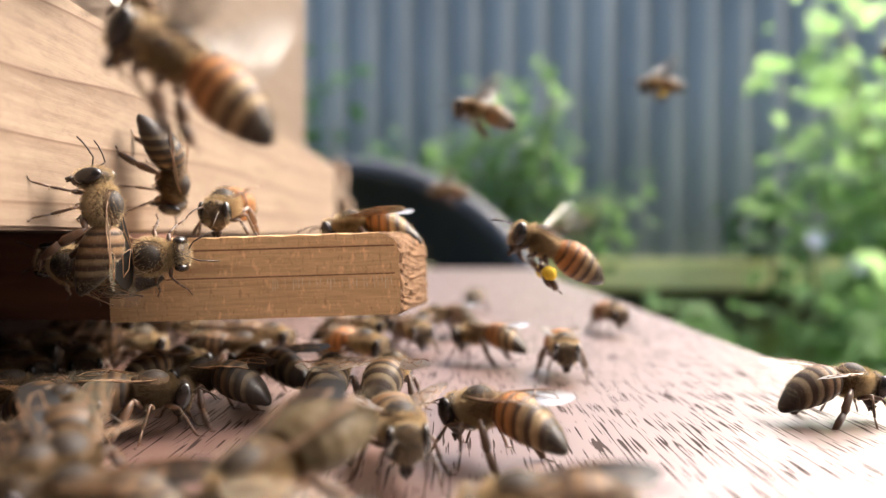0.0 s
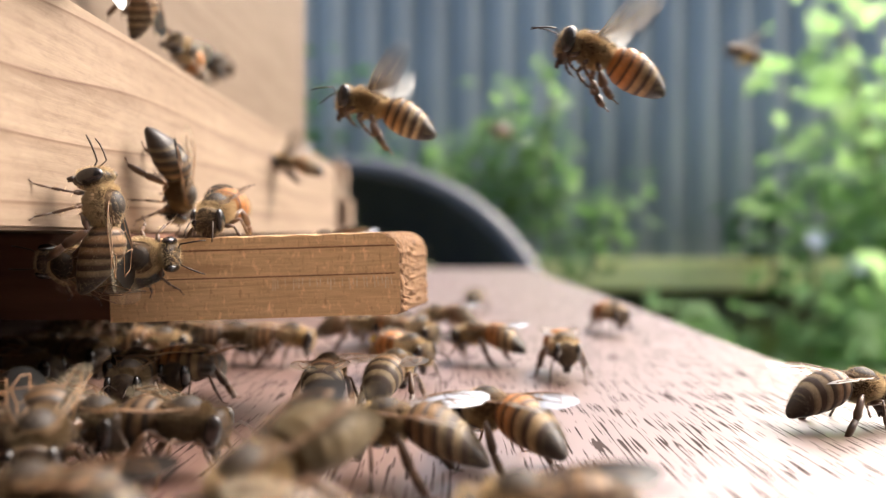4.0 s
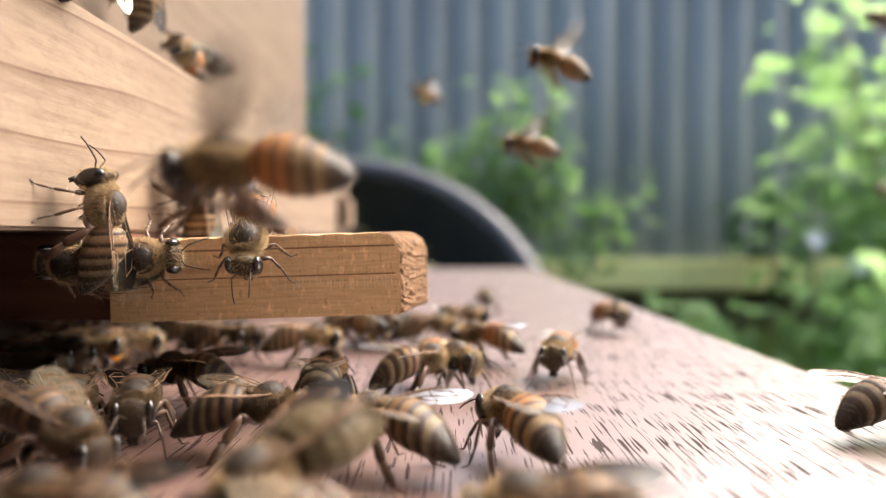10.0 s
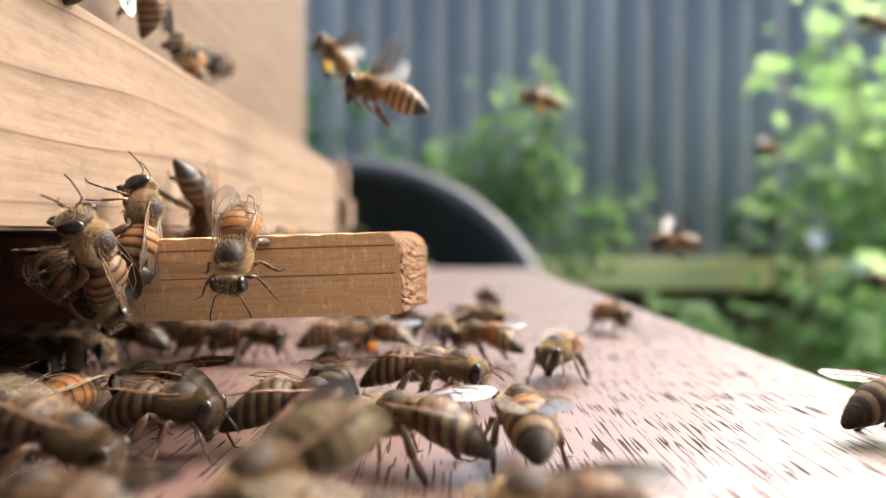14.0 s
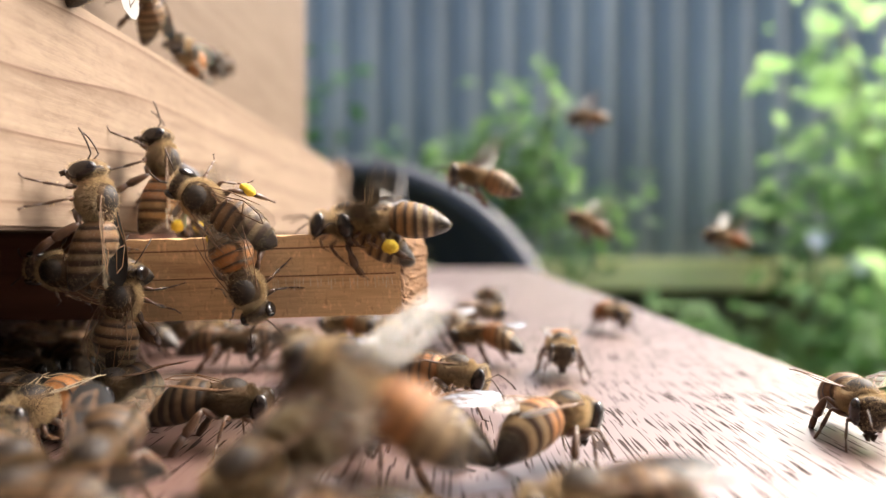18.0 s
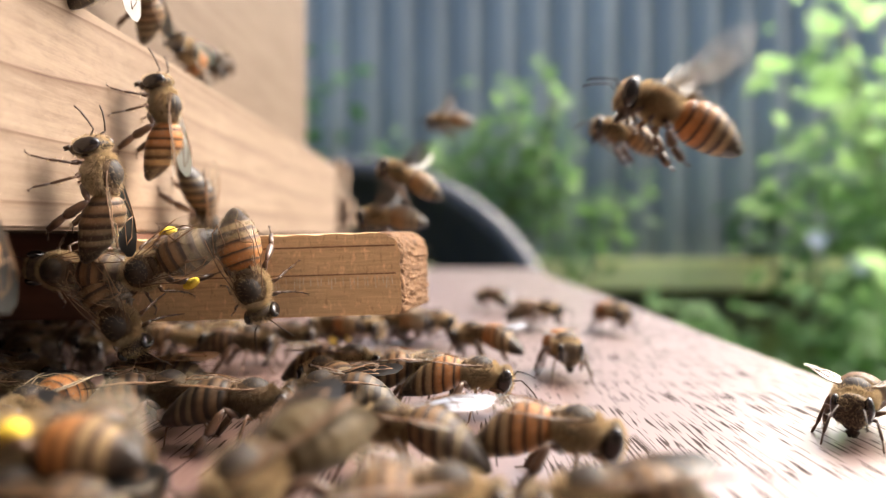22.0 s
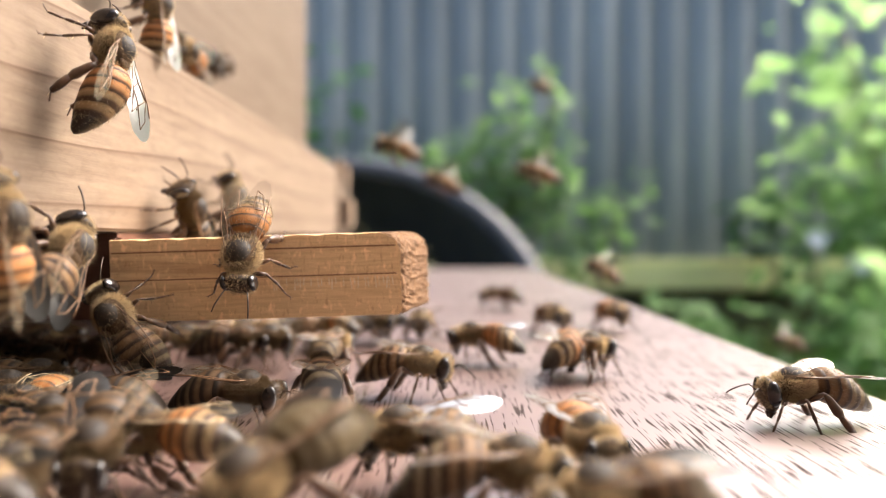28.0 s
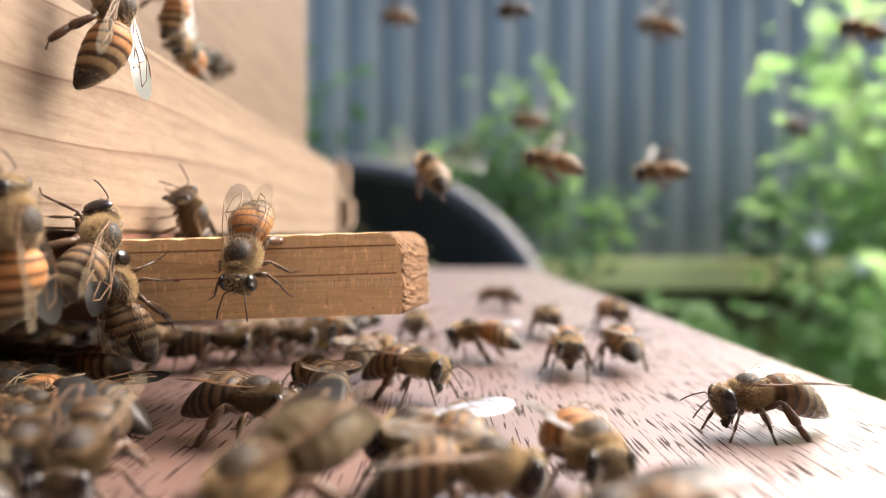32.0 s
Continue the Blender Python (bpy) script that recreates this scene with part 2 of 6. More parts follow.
def wing_material(name, body, gloss, tint=(0.55, 0.45, 0.31), glow=0.0):
    m = bpy.data.materials.new(name)
    m.use_nodes = True
    n, l = m.node_tree.nodes, m.node_tree.links
    p = n["Principled BSDF"]
    p.inputs["Base Color"].default_value = (*tint, 1)
    p.inputs["Roughness"].default_value = 0.22
    p.inputs["Specular IOR Level"].default_value = min(1.0, 0.25 + 1.6 * gloss)
    f = noisy(n, l, coords(n, l, (1, 1, 1)), 700, 3, 0.5)
    bumped(n, l, p, f, 0.35, 0.0002)
    tr = n.new("ShaderNodeBsdfTransparent")
    mx = n.new("ShaderNodeMixShader")
    mx.inputs[0].default_value = body
    l.new(tr.outputs[0], mx.inputs[1])
    # thin film: part of the light goes through it
    tl, film = n.new("ShaderNodeBsdfTranslucent"), n.new("ShaderNodeMixShader")
    tl.inputs["Color"].default_value = (*tint, 1)
    film.inputs[0].default_value = glow
    l.new(p.outputs[0], film.inputs[1])
    l.new(tl.outputs[0], film.inputs[2])
    l.new(film.outputs[0], mx.inputs[2])
    gl, fz, top = n.new("ShaderNodeBsdfGlossy"), n.new("ShaderNodeFresnel"), n.new("ShaderNodeMixShader")
    gl.inputs["Roughness"].default_value = 0.32
    gl.inputs["Color"].default_value = (gloss, gloss * 0.98, gloss * 0.94, 1)
    fz.inputs["IOR"].default_value = 1.55
    l.new(fz.outputs[0], top.inputs[0])
    l.new(mx.outputs[0], top.inputs[1])
    l.new(gl.outputs[0], top.inputs[2])
    l.new(top.outputs[0], n["Material Output"].inputs["Surface"])
    return m


M_WING = wing_material("wing_membrane", 0.17, 0.48)
M_WING_CLEAR = wing_material("clear_wing_membrane", 0.12, 0.05)
M_WING_FLY = wing_material("beating_wing_membrane", 0.16, 0.10, (0.80, 0.74, 0.62), 0.6)
M_VEIN_FLY = plain("pale_wing_vein", (0.30, 0.22, 0.13), (0.46, 0.36, 0.22), 600, 0.5)
M_VEIN = plain("wing_vein", (0.10, 0.05, 0.02), (0.20, 0.10, 0.04), 600, 0.5)


# ---- mesh helpers ----
def mesh_from(name, verts, faces, mats, idx=None, smooth=True):
    me = bpy.data.meshes.new(name)
    me.from_pydata([tuple(v) for v in verts], [], faces)
    for m in mats:
        me.materials.append(m)
    if idx:
        me.polygons.foreach_set("material_index", idx)
    me.polygons.foreach_set("use_smooth", [smooth] * len(me.polygons))
    me.update()
    return me


def child(name, me, parent, m=None, label=""):
    ob = new(name, me)
    ob.parent = parent
    if m is not None:
        ob.matrix_basis = m
    if label:
        tagged(ob, label)
    return ob


def box_bm(x0, x1, y0, y1, z0, z1, bevel=0.0, seg=2):
    bm = bmesh.new()
    bmesh.ops.create_cube(bm, size=1)
    for v in bm.verts:
        v.co = Vector((x0 if v.co.x < 0 else x1, y0 if v.co.y < 0 else y1, z0 if v.co.z < 0 else z1))
    if bevel:
        bmesh.ops.bevel(bm, geom=bm.edges[:], offset=bevel, segments=seg, affect="EDGES")
    return bm


def part(name, bm, material, parent, label="", m=None):
    me = bpy.data.meshes.new(name)
    bm.to_mesh(me)
    bm.free()
    for k in material if isinstance(material, (list, tuple)) else (material,):
        me.materials.append(k)
    return child(name, me, parent, m, label)


def box(name, dims, material, parent=None, bevel=0.0006, label=""):
    return part(name, box_bm(*[d * MM for d in dims], bevel), material, parent, label)


def tube(points, radii, sides=6, flat=1.0, cap=True):
    """Verts and faces of a tube along points; flat squeezes it across."""
    verts, faces = [], []
    pts = [Vector(p) for p in points]
    for i, p in enumerate(pts):
        d = (pts[min(i + 1, len(pts) - 1)] - pts[max(i - 1, 0)]).normalized()
        a = d.cross(Vector((0, 0, 1)))
        a = a.normalized() if a.length > 1e-6 else Vector((0, 1, 0))
        b = d.cross(a).normalized()
        for k in range(sides):
            t = 2 * math.pi * k / sides
            verts.append(p + a * (math.cos(t) * radii[i] * flat) + b * (math.sin(t) * radii[i]))
        if i:
            o, q = (i - 1) * sides, i * sides
            faces += [(o + k, o + (k + 1) % sides, q + (k + 1) % sides, q + k) for k in range(sides)]
    if cap:
        faces.append(tuple(range(sides - 1, -1, -1)))
        faces.append(tuple(range((len(pts) - 1) * sides, len(pts) * sides)))
    return verts, faces


def joined(*pieces):
    verts, faces = [], []
    for v, f in pieces:
        o = len(verts)
        verts += list(v)
        faces += [tuple(i + o for i in face) for face in f]
    return verts, faces


def blob(cx, cy, cz, rx, ry, rz, nu=16, nv=10, shape=None):
    verts, faces = [], []
    for i in range(nv + 1):
        th = math.pi * i / nv
        for k in range(nu):
            ph = 2 * math.pi * k / nu
            u = Vector((math.cos(th), math.sin(th) * math.cos(ph), math.sin(th) * math.sin(ph)))
            if shape:
                u = shape(u)
            verts.append(Vector((cx + rx * u.x, cy + ry * u.y, cz + rz * u.z)))
    for i in range(nv):
        for k in range(nu):
            a, b = i * nu + k, i * nu + (k + 1) % nu
            faces.append((a, b, b + nu, a + nu))
    return verts, faces


def hairs(points, normals, length, width, rng, lean=(-0.5, 0, 0), spread=0.5):
    """Thin pointed blades, each an island of its own."""
    verts, faces = [], []
    for p, nrm in zip(points, normals):
        d = (nrm + Vector(lean) * rng.uniform(0.3, 1.0) + Vector((rng.gauss(0, spread), rng.gauss(0, spread), rng.gauss(0, spread))) * 0.6).normalized()
        s = d.cross(Vector((rng.gauss(0, 1), rng.gauss(0, 1), rng.gauss(0, 1)))).normalized() * width
        o = len(verts)
        verts += [p - s, p + s, p + d * length * rng.uniform(0.5, 1.15)]
        faces.append((o, o + 1, o + 2))
    return verts, faces


# ---- the hive and its landing board (millimetres) ----
def structure(ob, label, kind="structure"):
    return tagged(ob, label, "", "", kind)


board = part("landing_board", box_bm(-.50, .0595, -.20, .49, -.012, 0, .0012, 3), M_BOARD, None)
tagged(board, "reddish wood-grain ply landing board with a satin gloss", "board")

hive = new("bee_hive")
tagged(hive, "raw pine bee hive box with a low open entrance", "beehive")
box("lower_rail", (-68.44, -42.48, -188.8, 264.32, 22.71, 48.81), M_WALL, hive, .0004, "rough-sawn pine rail with wavy grain")
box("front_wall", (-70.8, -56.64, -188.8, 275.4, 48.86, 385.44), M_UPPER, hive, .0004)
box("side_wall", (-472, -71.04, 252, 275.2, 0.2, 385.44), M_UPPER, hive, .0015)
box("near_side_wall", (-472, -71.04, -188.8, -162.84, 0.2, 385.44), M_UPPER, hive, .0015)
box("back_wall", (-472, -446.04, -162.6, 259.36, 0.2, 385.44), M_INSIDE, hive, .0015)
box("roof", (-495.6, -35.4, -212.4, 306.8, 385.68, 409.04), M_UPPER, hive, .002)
box("inner_floor", (-444.86, -118, -161.66, 188.8, 0.2, 0.2), M_INSIDE, hive, .0005)
# shade on the bar's inner end is put into this block's colour
box("entrance_block", (-118, -41.89, 87.91, 108.56, 11.38, 22.47), M_SHADED_PINE, hive, .0006, "dark red-brown block with the entrance shade in its colour")
box("corner_post", (-67.26, -42.83, 266.68, 297.36, 0.2, 48.79), M_UPPER, hive, .002)
box("corner_knob", (-48.38, -41.3, 274.94, 290.28, 40.88, 53.27), M_WALL, hive, .0025, "orange pine knob with rounded edges")
box("corner_cleat", (-42.6, -38.35, 266.68, 283.2, 24.36, 38.52), M_WALL, hive, .002)


def bar():
    """The loose stick under the wall: rounded at its outer corner, saw marks on its end."""
    base = new("entrance_bar")
    tagged(base, "short pine entrance bar with a rounded worn end", "wooden bar")
    bm = bmesh.new()
    prof = []
    x1, z0, z1, r = 0.0, -4.35, 4.25, 2.2
    prof += [(-30.4, z0), (-20, z0), (-8, z0), (x1 - .5, z0)]
    prof += [(x1 - .5 + .5 * math.sin(a), z0 + .5 - .5 * math.cos(a)) for a in [math.pi / 8 * i for i in range(1, 5)]]
    prof += [(x1, z0 + .7 + .26 * i) for i in range(21)]
    prof += [(x1 - r + r * math.cos(a), z1 - r + r * math.sin(a)) for a in [math.pi / 16 * i for i in range(0, 9)]]
    prof += [(-2.6 - 1.2 * i, z1 + .05 * math.sin(i * 2.1) - .04 * (i % 3)) for i in range(23)]
    prof += [(-30.4, z1)]
    worn, steps = random.Random(21), (0, .25, .6, 1.2, 2.2, 3.6, 5.2, 7.0, 9.0, 12.0)
    rows = []
    for y in steps:
        row = []
        for x, z in prof:
            end = x > -2.4
            # torn fibres stand out and sink in on the sawn end
            dx = (2.3 * y / 12 + worn.gauss(0, .10 if y else .05)) if end else 0
            dz = worn.gauss(0, .06) if end else 0
            row.append(bm.verts.new(((x + dx - (.16 if end and y == 0 else 0)) * MM, y * MM, (z + dz - (.06 if z > 4 and y == 0 else 0)) * MM)))
        rows.append(row)
    bm.faces.new(rows[0])
    bm.faces.new(rows[-1][::-1])
    for front, rear in zip(rows, rows[1:]):
        for i in range(len(prof)):
            j = (i + 1) % len(prof)
            f = bm.faces.new((front[j], front[i], rear[i], rear[j]))
            f.material_index = 1 if -2.4 < prof[i][0] and -2.4 < prof[j][0] else 0
    bmesh.ops.recalc_face_normals(bm, faces=bm.faces[:])
    part("stick", bm, [M_BAR, M_BAREND], base)
    # two saw lines scored along the face
    for z, h in ((2.85, .16), (-.05, .14)):
        part("score_line", box_bm(-30.2 * MM, -.6 * MM, -.02 * MM, .05 * MM, (z - h / 2) * MM, (z + h / 2) * MM), M_INSIDE, base, "dark scored line")
    # a faint worn stamp that nobody can read, as pale upright strokes
    ink, stamp = random.Random(8), bmesh.new()
    x = -13.4
    while x < -.9:
        w, h = ink.uniform(.06, .13), ink.uniform(.7, 1.25)
        z = -.25 - h - ink.uniform(0, .15)
        lean = ink.uniform(-.12, .12)
        q = [stamp.verts.new((a * MM, -.012 * MM, b * MM)) for a, b in ((x, z), (x + w, z), (x + w + lean, z + h), (x + lean, z + h))]
        stamp.faces.new(q)
        x += ink.choice((.28, .34, .45, .8))
    part("worn_stamp", stamp, M_STAMP, base, "pale worn stamp, not readable")
    base.matrix_basis = pose(-5.78 * MM, 84.96 * MM, 17.69 * MM, 0, -1.75, 0) @ Matrix.Scale(1.18, 4)
    return base


bar()

# ---- the yard behind ----
ground = part("ground", box_bm(-40, 40, -40, 60, -.40, -.25), M_SOIL, None)
structure(ground, "dark garden soil with weeds")
# added slab, out of view: keeps sky light off the near bees
near_blocker = part("wall_near", box_bm(-.0418, .30, -.024, -.014, .0005, .17, .002), M_BLOCKER, None)
structure(near_blocker, "unseen dark slab added behind the camera to hold off light")
stand = new("hive_stand")
tagged(stand, "dark timber stand under the hive", "stand")
for x0, x1 in ((-.39, -.31), (-.05, .03)):
    for y0 in (-.14, .38):
        part("post", box_bm(x0, x1, y0, y0 + .08, -.25, -.0125, .003), M_INSIDE, stand)


def fence():
    """Corrugated sheets, each lapping the next."""
    base = new("steel_fence")
    tagged(base, "dark grey-green corrugated steel fence", "fence")
    pitch, depth, y = .0612, .017, 1.26
    for s in range(8):
        x0 = -2.9 + s * .76
        verts, faces, n = [], [], 216
        for i in range(n + 1):
            x = x0 + (.78 * i / n)
            ph = (x / pitch) % 1.0
            w = .5 - .5 * math.cos(2 * math.pi * ph)
            dy = -depth * (w ** .45) - .0012 * (s % 2)
            for z in (-.018, .56):
                verts.append((x, y + dy, z))
        o = len(verts)
        verts += [(x, yy + .001, z) for x, yy, z in verts]
        for i in range(n):
            a = 2 * i
            faces += [(a, a + 2, a + 3, a + 1), (o + a, o + a + 1, o + a + 3, o + a + 2)]
        child("sheet", mesh_from("sheet", verts, faces, [M_FENCE]), base)
    part("top_rail", box_bm(-2.9, 3.2, 1.225, 1.285, .56, .60, .004), M_FENCE, base)
    return base


fence()
sleeper = new("timber_sleeper")
for x0 in (-2.5, -1.46, -.42, .62):
    part("plank", box_bm(x0, x0 + 1.035, 1.19, 1.32, -.07, -.016, .006), M_SLEEPER, sleeper)
tagged(sleeper, "weathered yellowish timber sleeper under the fence", "sleeper")
sleeper_low = new("lower_sleeper")
for x0, x1 in ((-2.5, -.32), (-.315, 1.0), (1.005, 3.0)):
    part("plank", box_bm(x0, x1, 1.22, 1.35, -.25, -.072, .006), M_SOIL, sleeper_low)
tagged(sleeper_low, "dark damp timber sleeper on the soil", "sleeper")


def tub():
    base = new("black_tub")
    tagged(base, "black plastic tub leaning behind the hive", "tub")
    prof = [(.256, 0), (.250, -.03), (.222, -.13), (.205, -.19), (0.001, -.192)]
    inner = [(.249, 0), (.243, -.03), (.215, -.13), (.198, -.184), (0.001, -.186)]
    n = 48

    def lathe(name, pr, m):
        verts = [(r * math.cos(2 * math.pi * k / n), r * math.sin(2 * math.pi * k / n), z) for r, z in pr for k in range(n)]
        faces = [(i * n + k, i * n + (k + 1) % n, (i + 1) * n + (k + 1) % n, (i + 1) * n + k) for i in range(len(pr) - 1) for k in range(n)]
        child(name, mesh_from(name, verts, faces, [m]), base)
    lathe("outer_wall", prof, M_TUB)
    lathe("inner_wall", inner, M_TUB)
    lathe("rim", [(.243, .002), (.246, .013), (.256, .016), (.266, .011), (.267, -.008), (.259, -.012), (.243, .002)], M_RIM)
    base.matrix_basis = pose(-.152, .76, -.128, 60.5, -10, 0) @ Matrix.Scale(1.06, 4)
    return base


tub()


def leaf_cluster(name, label, cat, stems, rng, m, leaf=(.022, .05), spread=.06, per=60, low=.25):
    """A plant of bent stems with many single leaves about their upper parts."""
    base = new(name)
    tagged(base, label, cat)
    sv, sf, lv, lf = [], [], [], []
    for root, tip, r in stems:
        a, b = Vector(root), Vector(tip)
        line = [a.lerp(b, t) + Vector((math.sin(t * 3 + r * 900) * .02, math.cos(t * 4) * .015, -.03 * math.sin(t * math.pi))) for t in (0, .2, .4, .6, .8, 1)]
        sv, sf = tube(line, [r * (1 - .14 * i) for i in range(6)], 6)
        child("stem", mesh_from("stem", sv, sf, [M_STEM]), base)
        for _ in range(per):
            t = rng.uniform(low, 1.05)
            c = a.lerp(b, t) + Vector((rng.gauss(0, spread), rng.gauss(0, spread), rng.gauss(0, spread * .8)))
            d = Vector((rng.gauss(0, 1), rng.gauss(0, 1), rng.gauss(0, .5) - .2)).normalized()
            side = d.cross(Vector((rng.gauss(0, .4), rng.gauss(0, .4), 1))).normalized()
            L = rng.uniform(*leaf)
            w = L * .33
            up = side.cross(d)
            o = len(lv)
            lv += [c, c + d * L * .35 + side * w + up * w * .3, c + d * L * .7 + side * w * .8 + up * w * .2, c + d * L - up * w * .4, c + d * L * .7 - side * w * .8 + up * w * .2,
                   c + d * L * .35 - side * w + up * w * .3, c + d * L * .5]
            lf += [(o, o + 1, o + 6), (o + 1, o + 2, o + 6), (o + 2, o + 3, o + 6), (o + 3, o + 4, o + 6), (o + 4, o + 5, o + 6), (o + 5, o, o + 6)]
    child("foliage", mesh_from("foliage", lv, lf, [m]), base)
    return base


rng = random.Random(11)
G0 = -.25
leaf_cluster("shrub", "young bright green shrub before the fence", "shrub",
             [((.05, 1.03, G0), (.132, 1.0, .215), .006), ((.04, 1.04, G0), (.055, 1.0, .165), .006), ((.06, 1.02, G0), (.225, .98, .065), .005), ((.02, 1.05, G0), (-.02, 1.02, .125), .005),
              ((.08, 1.02, G0), (.15, 1.0, .105), .005), ((.05, 1.04, G0), (.085, 1.02, .125), .005)], rng, M_LEAF, (.016, .036), .026, 95, .74)
leaf_cluster("shrub", "dark green shrub with the fence's shade in its leaf colour", "shrub",
             [((-.22, 1.12, G0), (-.20, 1.12, .20), .006), ((-.2, 1.14, G0), (-.14, 1.12, .14), .005), ((-.25, 1.1, G0), (-.25, 1.1, .26), .006)], rng, M_LEAF_SHADED, (.03, .06), .045, 55)
# shaded shoots of the bush; their dark leaves stand in for shade
leaf_cluster("shrub", "shaded bush shoots by the steel fence, shade in their colour", "shrub",
             [((.52, 1.14, G0), (.50, 1.13, .07), .006), ((.54, 1.13, G0), (.56, 1.12, .12), .006), ((.56, 1.14, G0), (.53, 1.12, .04), .005)], random.Random(5), M_LEAF_SHADED, (.022, .045), .030, 38, .86)
leaf_cluster("bush", "tall leafy green bush in bright light", "bush",
             [((.62, .92, G0), (.50, .88, .28), .008), ((.60, .95, G0), (.62, .90, .33), .008), ((.64, .92, G0), (.56, .86, .10), .007), ((.66, .9, G0), (.545, .92, .05), .006),
              ((.7, .92, G0), (.72, .88, .25), .008), ((.60, .9, G0), (.54, .9, .17), .006), ((.63, .9, G0), (.60, .86, -.04), .006), ((.58, .9, G0), (.56, .84, -.05), .006),
              ((.55, .86, G0), (.52, .82, -.125), .006), ((.7, .86, G0), (.66, .8, -.02), .006)], rng, M_BUSH, (.022, .050), .058, 165)
leaf_cluster("pale_plant", "pale dry yellowish plant behind the hive", "plant",
             [((-.06, .47, G0), (-.048, .46, -.004), .004), ((-.05, .47, G0), (-.030, .46, -.002), .004), ((-.07, .48, G0), (-.062, .47, .006), .004)], rng, M_PALE, (.008, .015), .010, 70)
leaf_cluster("weed", "low green weeds before the timber sleeper", "weed",
             [((.42 + .055 * i, .74 + .02 * (i % 3), G0), (.42 + .055 * i, .73, -.040 - .014 * (i % 2)), .004) for i in range(5)]
             + [((.18 + .06 * i, .86 + .02 * (i % 2), G0), (.19 + .06 * i, .84, -.095 - .01 * (i % 2)), .004) for i in range(3)], rng, M_BUSH, (.02, .045), .032, 75, .55)



def flower(x, y, z):
    """A white bloom of six cupped petals on a thin stalk."""
    base = new("white_flower")
    tagged(base, "small white flower in the green bush", "flower", "white flowers in the bush")
    sv, sf = tube([(0, .02, G0 - z), (.005, .01, (G0 - z) * .4), (0, 0, 0)], (.0022, .002, .0018), 6)
    child("stalk", mesh_from("stalk", sv, sf, [M_STEM]), base)
    for k in range(6):
        a = math.pi * k / 3
        verts = [(0, 0, 0), (.0046, -.0033, .002), (.0092, -.004, .0046), (.0125, 0, .008), (.0092, .004, .0046), (.0046, .0033, .002), (.0072, 0, .0026)]
        me = mesh_from("petal", verts, [(0, 1, 6), (1, 2, 6), (2, 3, 6), (3, 4, 6), (4, 5, 6), (5, 0, 6)], [M_PETAL])
        child("petal", me, base, pose(0, 0, 0, 65, 0, 0) @ pose(0, 0, 0, 0, 0, math.degrees(a)))
    base.matrix_basis = pose(x, y, z)


flower(.418, .80, .018)
flower(.470, .81, -.012)


def grass():
    lv, lf = [], []
    r = random.Random(4)
    for _ in range(9000):
        x, y = r.uniform(-1.0, 1.4), r.uniform(.55, 1.2)
        h, d = r.uniform(.05, .16), r.uniform(0, 6.28)
        dx, dy = math.cos(d), math.sin(d)
        b = r.uniform(.01, .05)
        o = len(lv)
        lv += [(x - dy * .002, y + dx * .002, G0), (x + dy * .002, y - dx * .002, G0), (x + dx * b * .4 + dy * .0015, y + dy * b * .4, G0 + h * .6), (x + dx * b, y + dy * b, G0 + h)]
        lf += [(o, o + 1, o + 2), (o, o + 2, o + 3)]
    ob = new("grass", mesh_from("grass", lv, lf, [M_GRASS]))
    tagged(ob, "rough green grass on the soil", "grass", "", "stuff")


grass()


# ---- the honey bee, built about the point under its thorax, head towards +x ----
RNG = random.Random(7)


def ell_points(count, c, r, rng, keep):
    pts, nrm = [], []
    while len(pts) < count:
        u = Vector((rng.gauss(0, 1), rng.gauss(0, 1), rng.gauss(0, 1))).normalized()
        if keep(u):
            pts.append(Vector((c[0] + r[0] * u.x, c[1] + r[1] * u.y, c[2] + r[2] * u.z)))
            nrm.append(Vector((u.x / r[0], u.y / r[1], u.z / r[2])).normalized())
    return pts, nrm


ABD = [(-1.9, 0.9), (-2.5, 1.78), (-3.6, 2.25), (-4.7, 2.36), (-5.8, 2.18), (-6.8, 1.82), (-7.6, 1.40), (-8.3, 0.95), (-8.8, 0.48), (-9.02, 0.10)]


def abd_radius(x):
    for (xa, ra), (xb, rb) in zip(ABD, ABD[1:]):
        if xb <= x <= xa:
            t = (x - xa) / (xb - xa)
            t = t * t * (3 - 2 * t) * 0.4 + t * 0.6
            return ra + (rb - ra) * t
    return 0.12


def abd_axis(x, droop):
    t = (-1.9 - x) / 7.0
    return 3.7 - droop * t * t - 0.15 * t


def ring(x0, x1, droop, lift, n=5, sides=22, lip=0.05):
    verts, faces = [], []
    for i in range(n + 1):
        x = x0 + (x1 - x0) * i / n
        r = abd_radius(x) + lift + (lip * (i / n) ** 2)
        if i == n:
            r -= 0.10
        z = abd_axis(x, droop)
        for k in range(sides):
            a = 2 * math.pi * k / sides
            verts.append(Vector((x, math.cos(a) * r, z + math.sin(a) * r * 0.88)))
    for i in range(n):
        for k in range(sides):
            a, b = i * sides + k, i * sides + (k + 1) % sides
            faces.append((a, b, b + sides, a + sides))
    return verts, faces


TERGITES = [(-1.95, -3.0), (-2.9, -4.15), (-4.05, -5.35), (-5.25, -6.5), (-6.4, -7.6), (-7.5, -9.0)]


def abdomen_meshes(style, droop):
    """Six overlapping rings; style picks their colouring."""
    out = []
    for x0, x1 in TERGITES:
        v, f = ring(x0, x1, droop, 0.02)
        out.append(mesh_from("tergite", [p * MM for p in v], f, [M_BANDS[style]]))
    return out


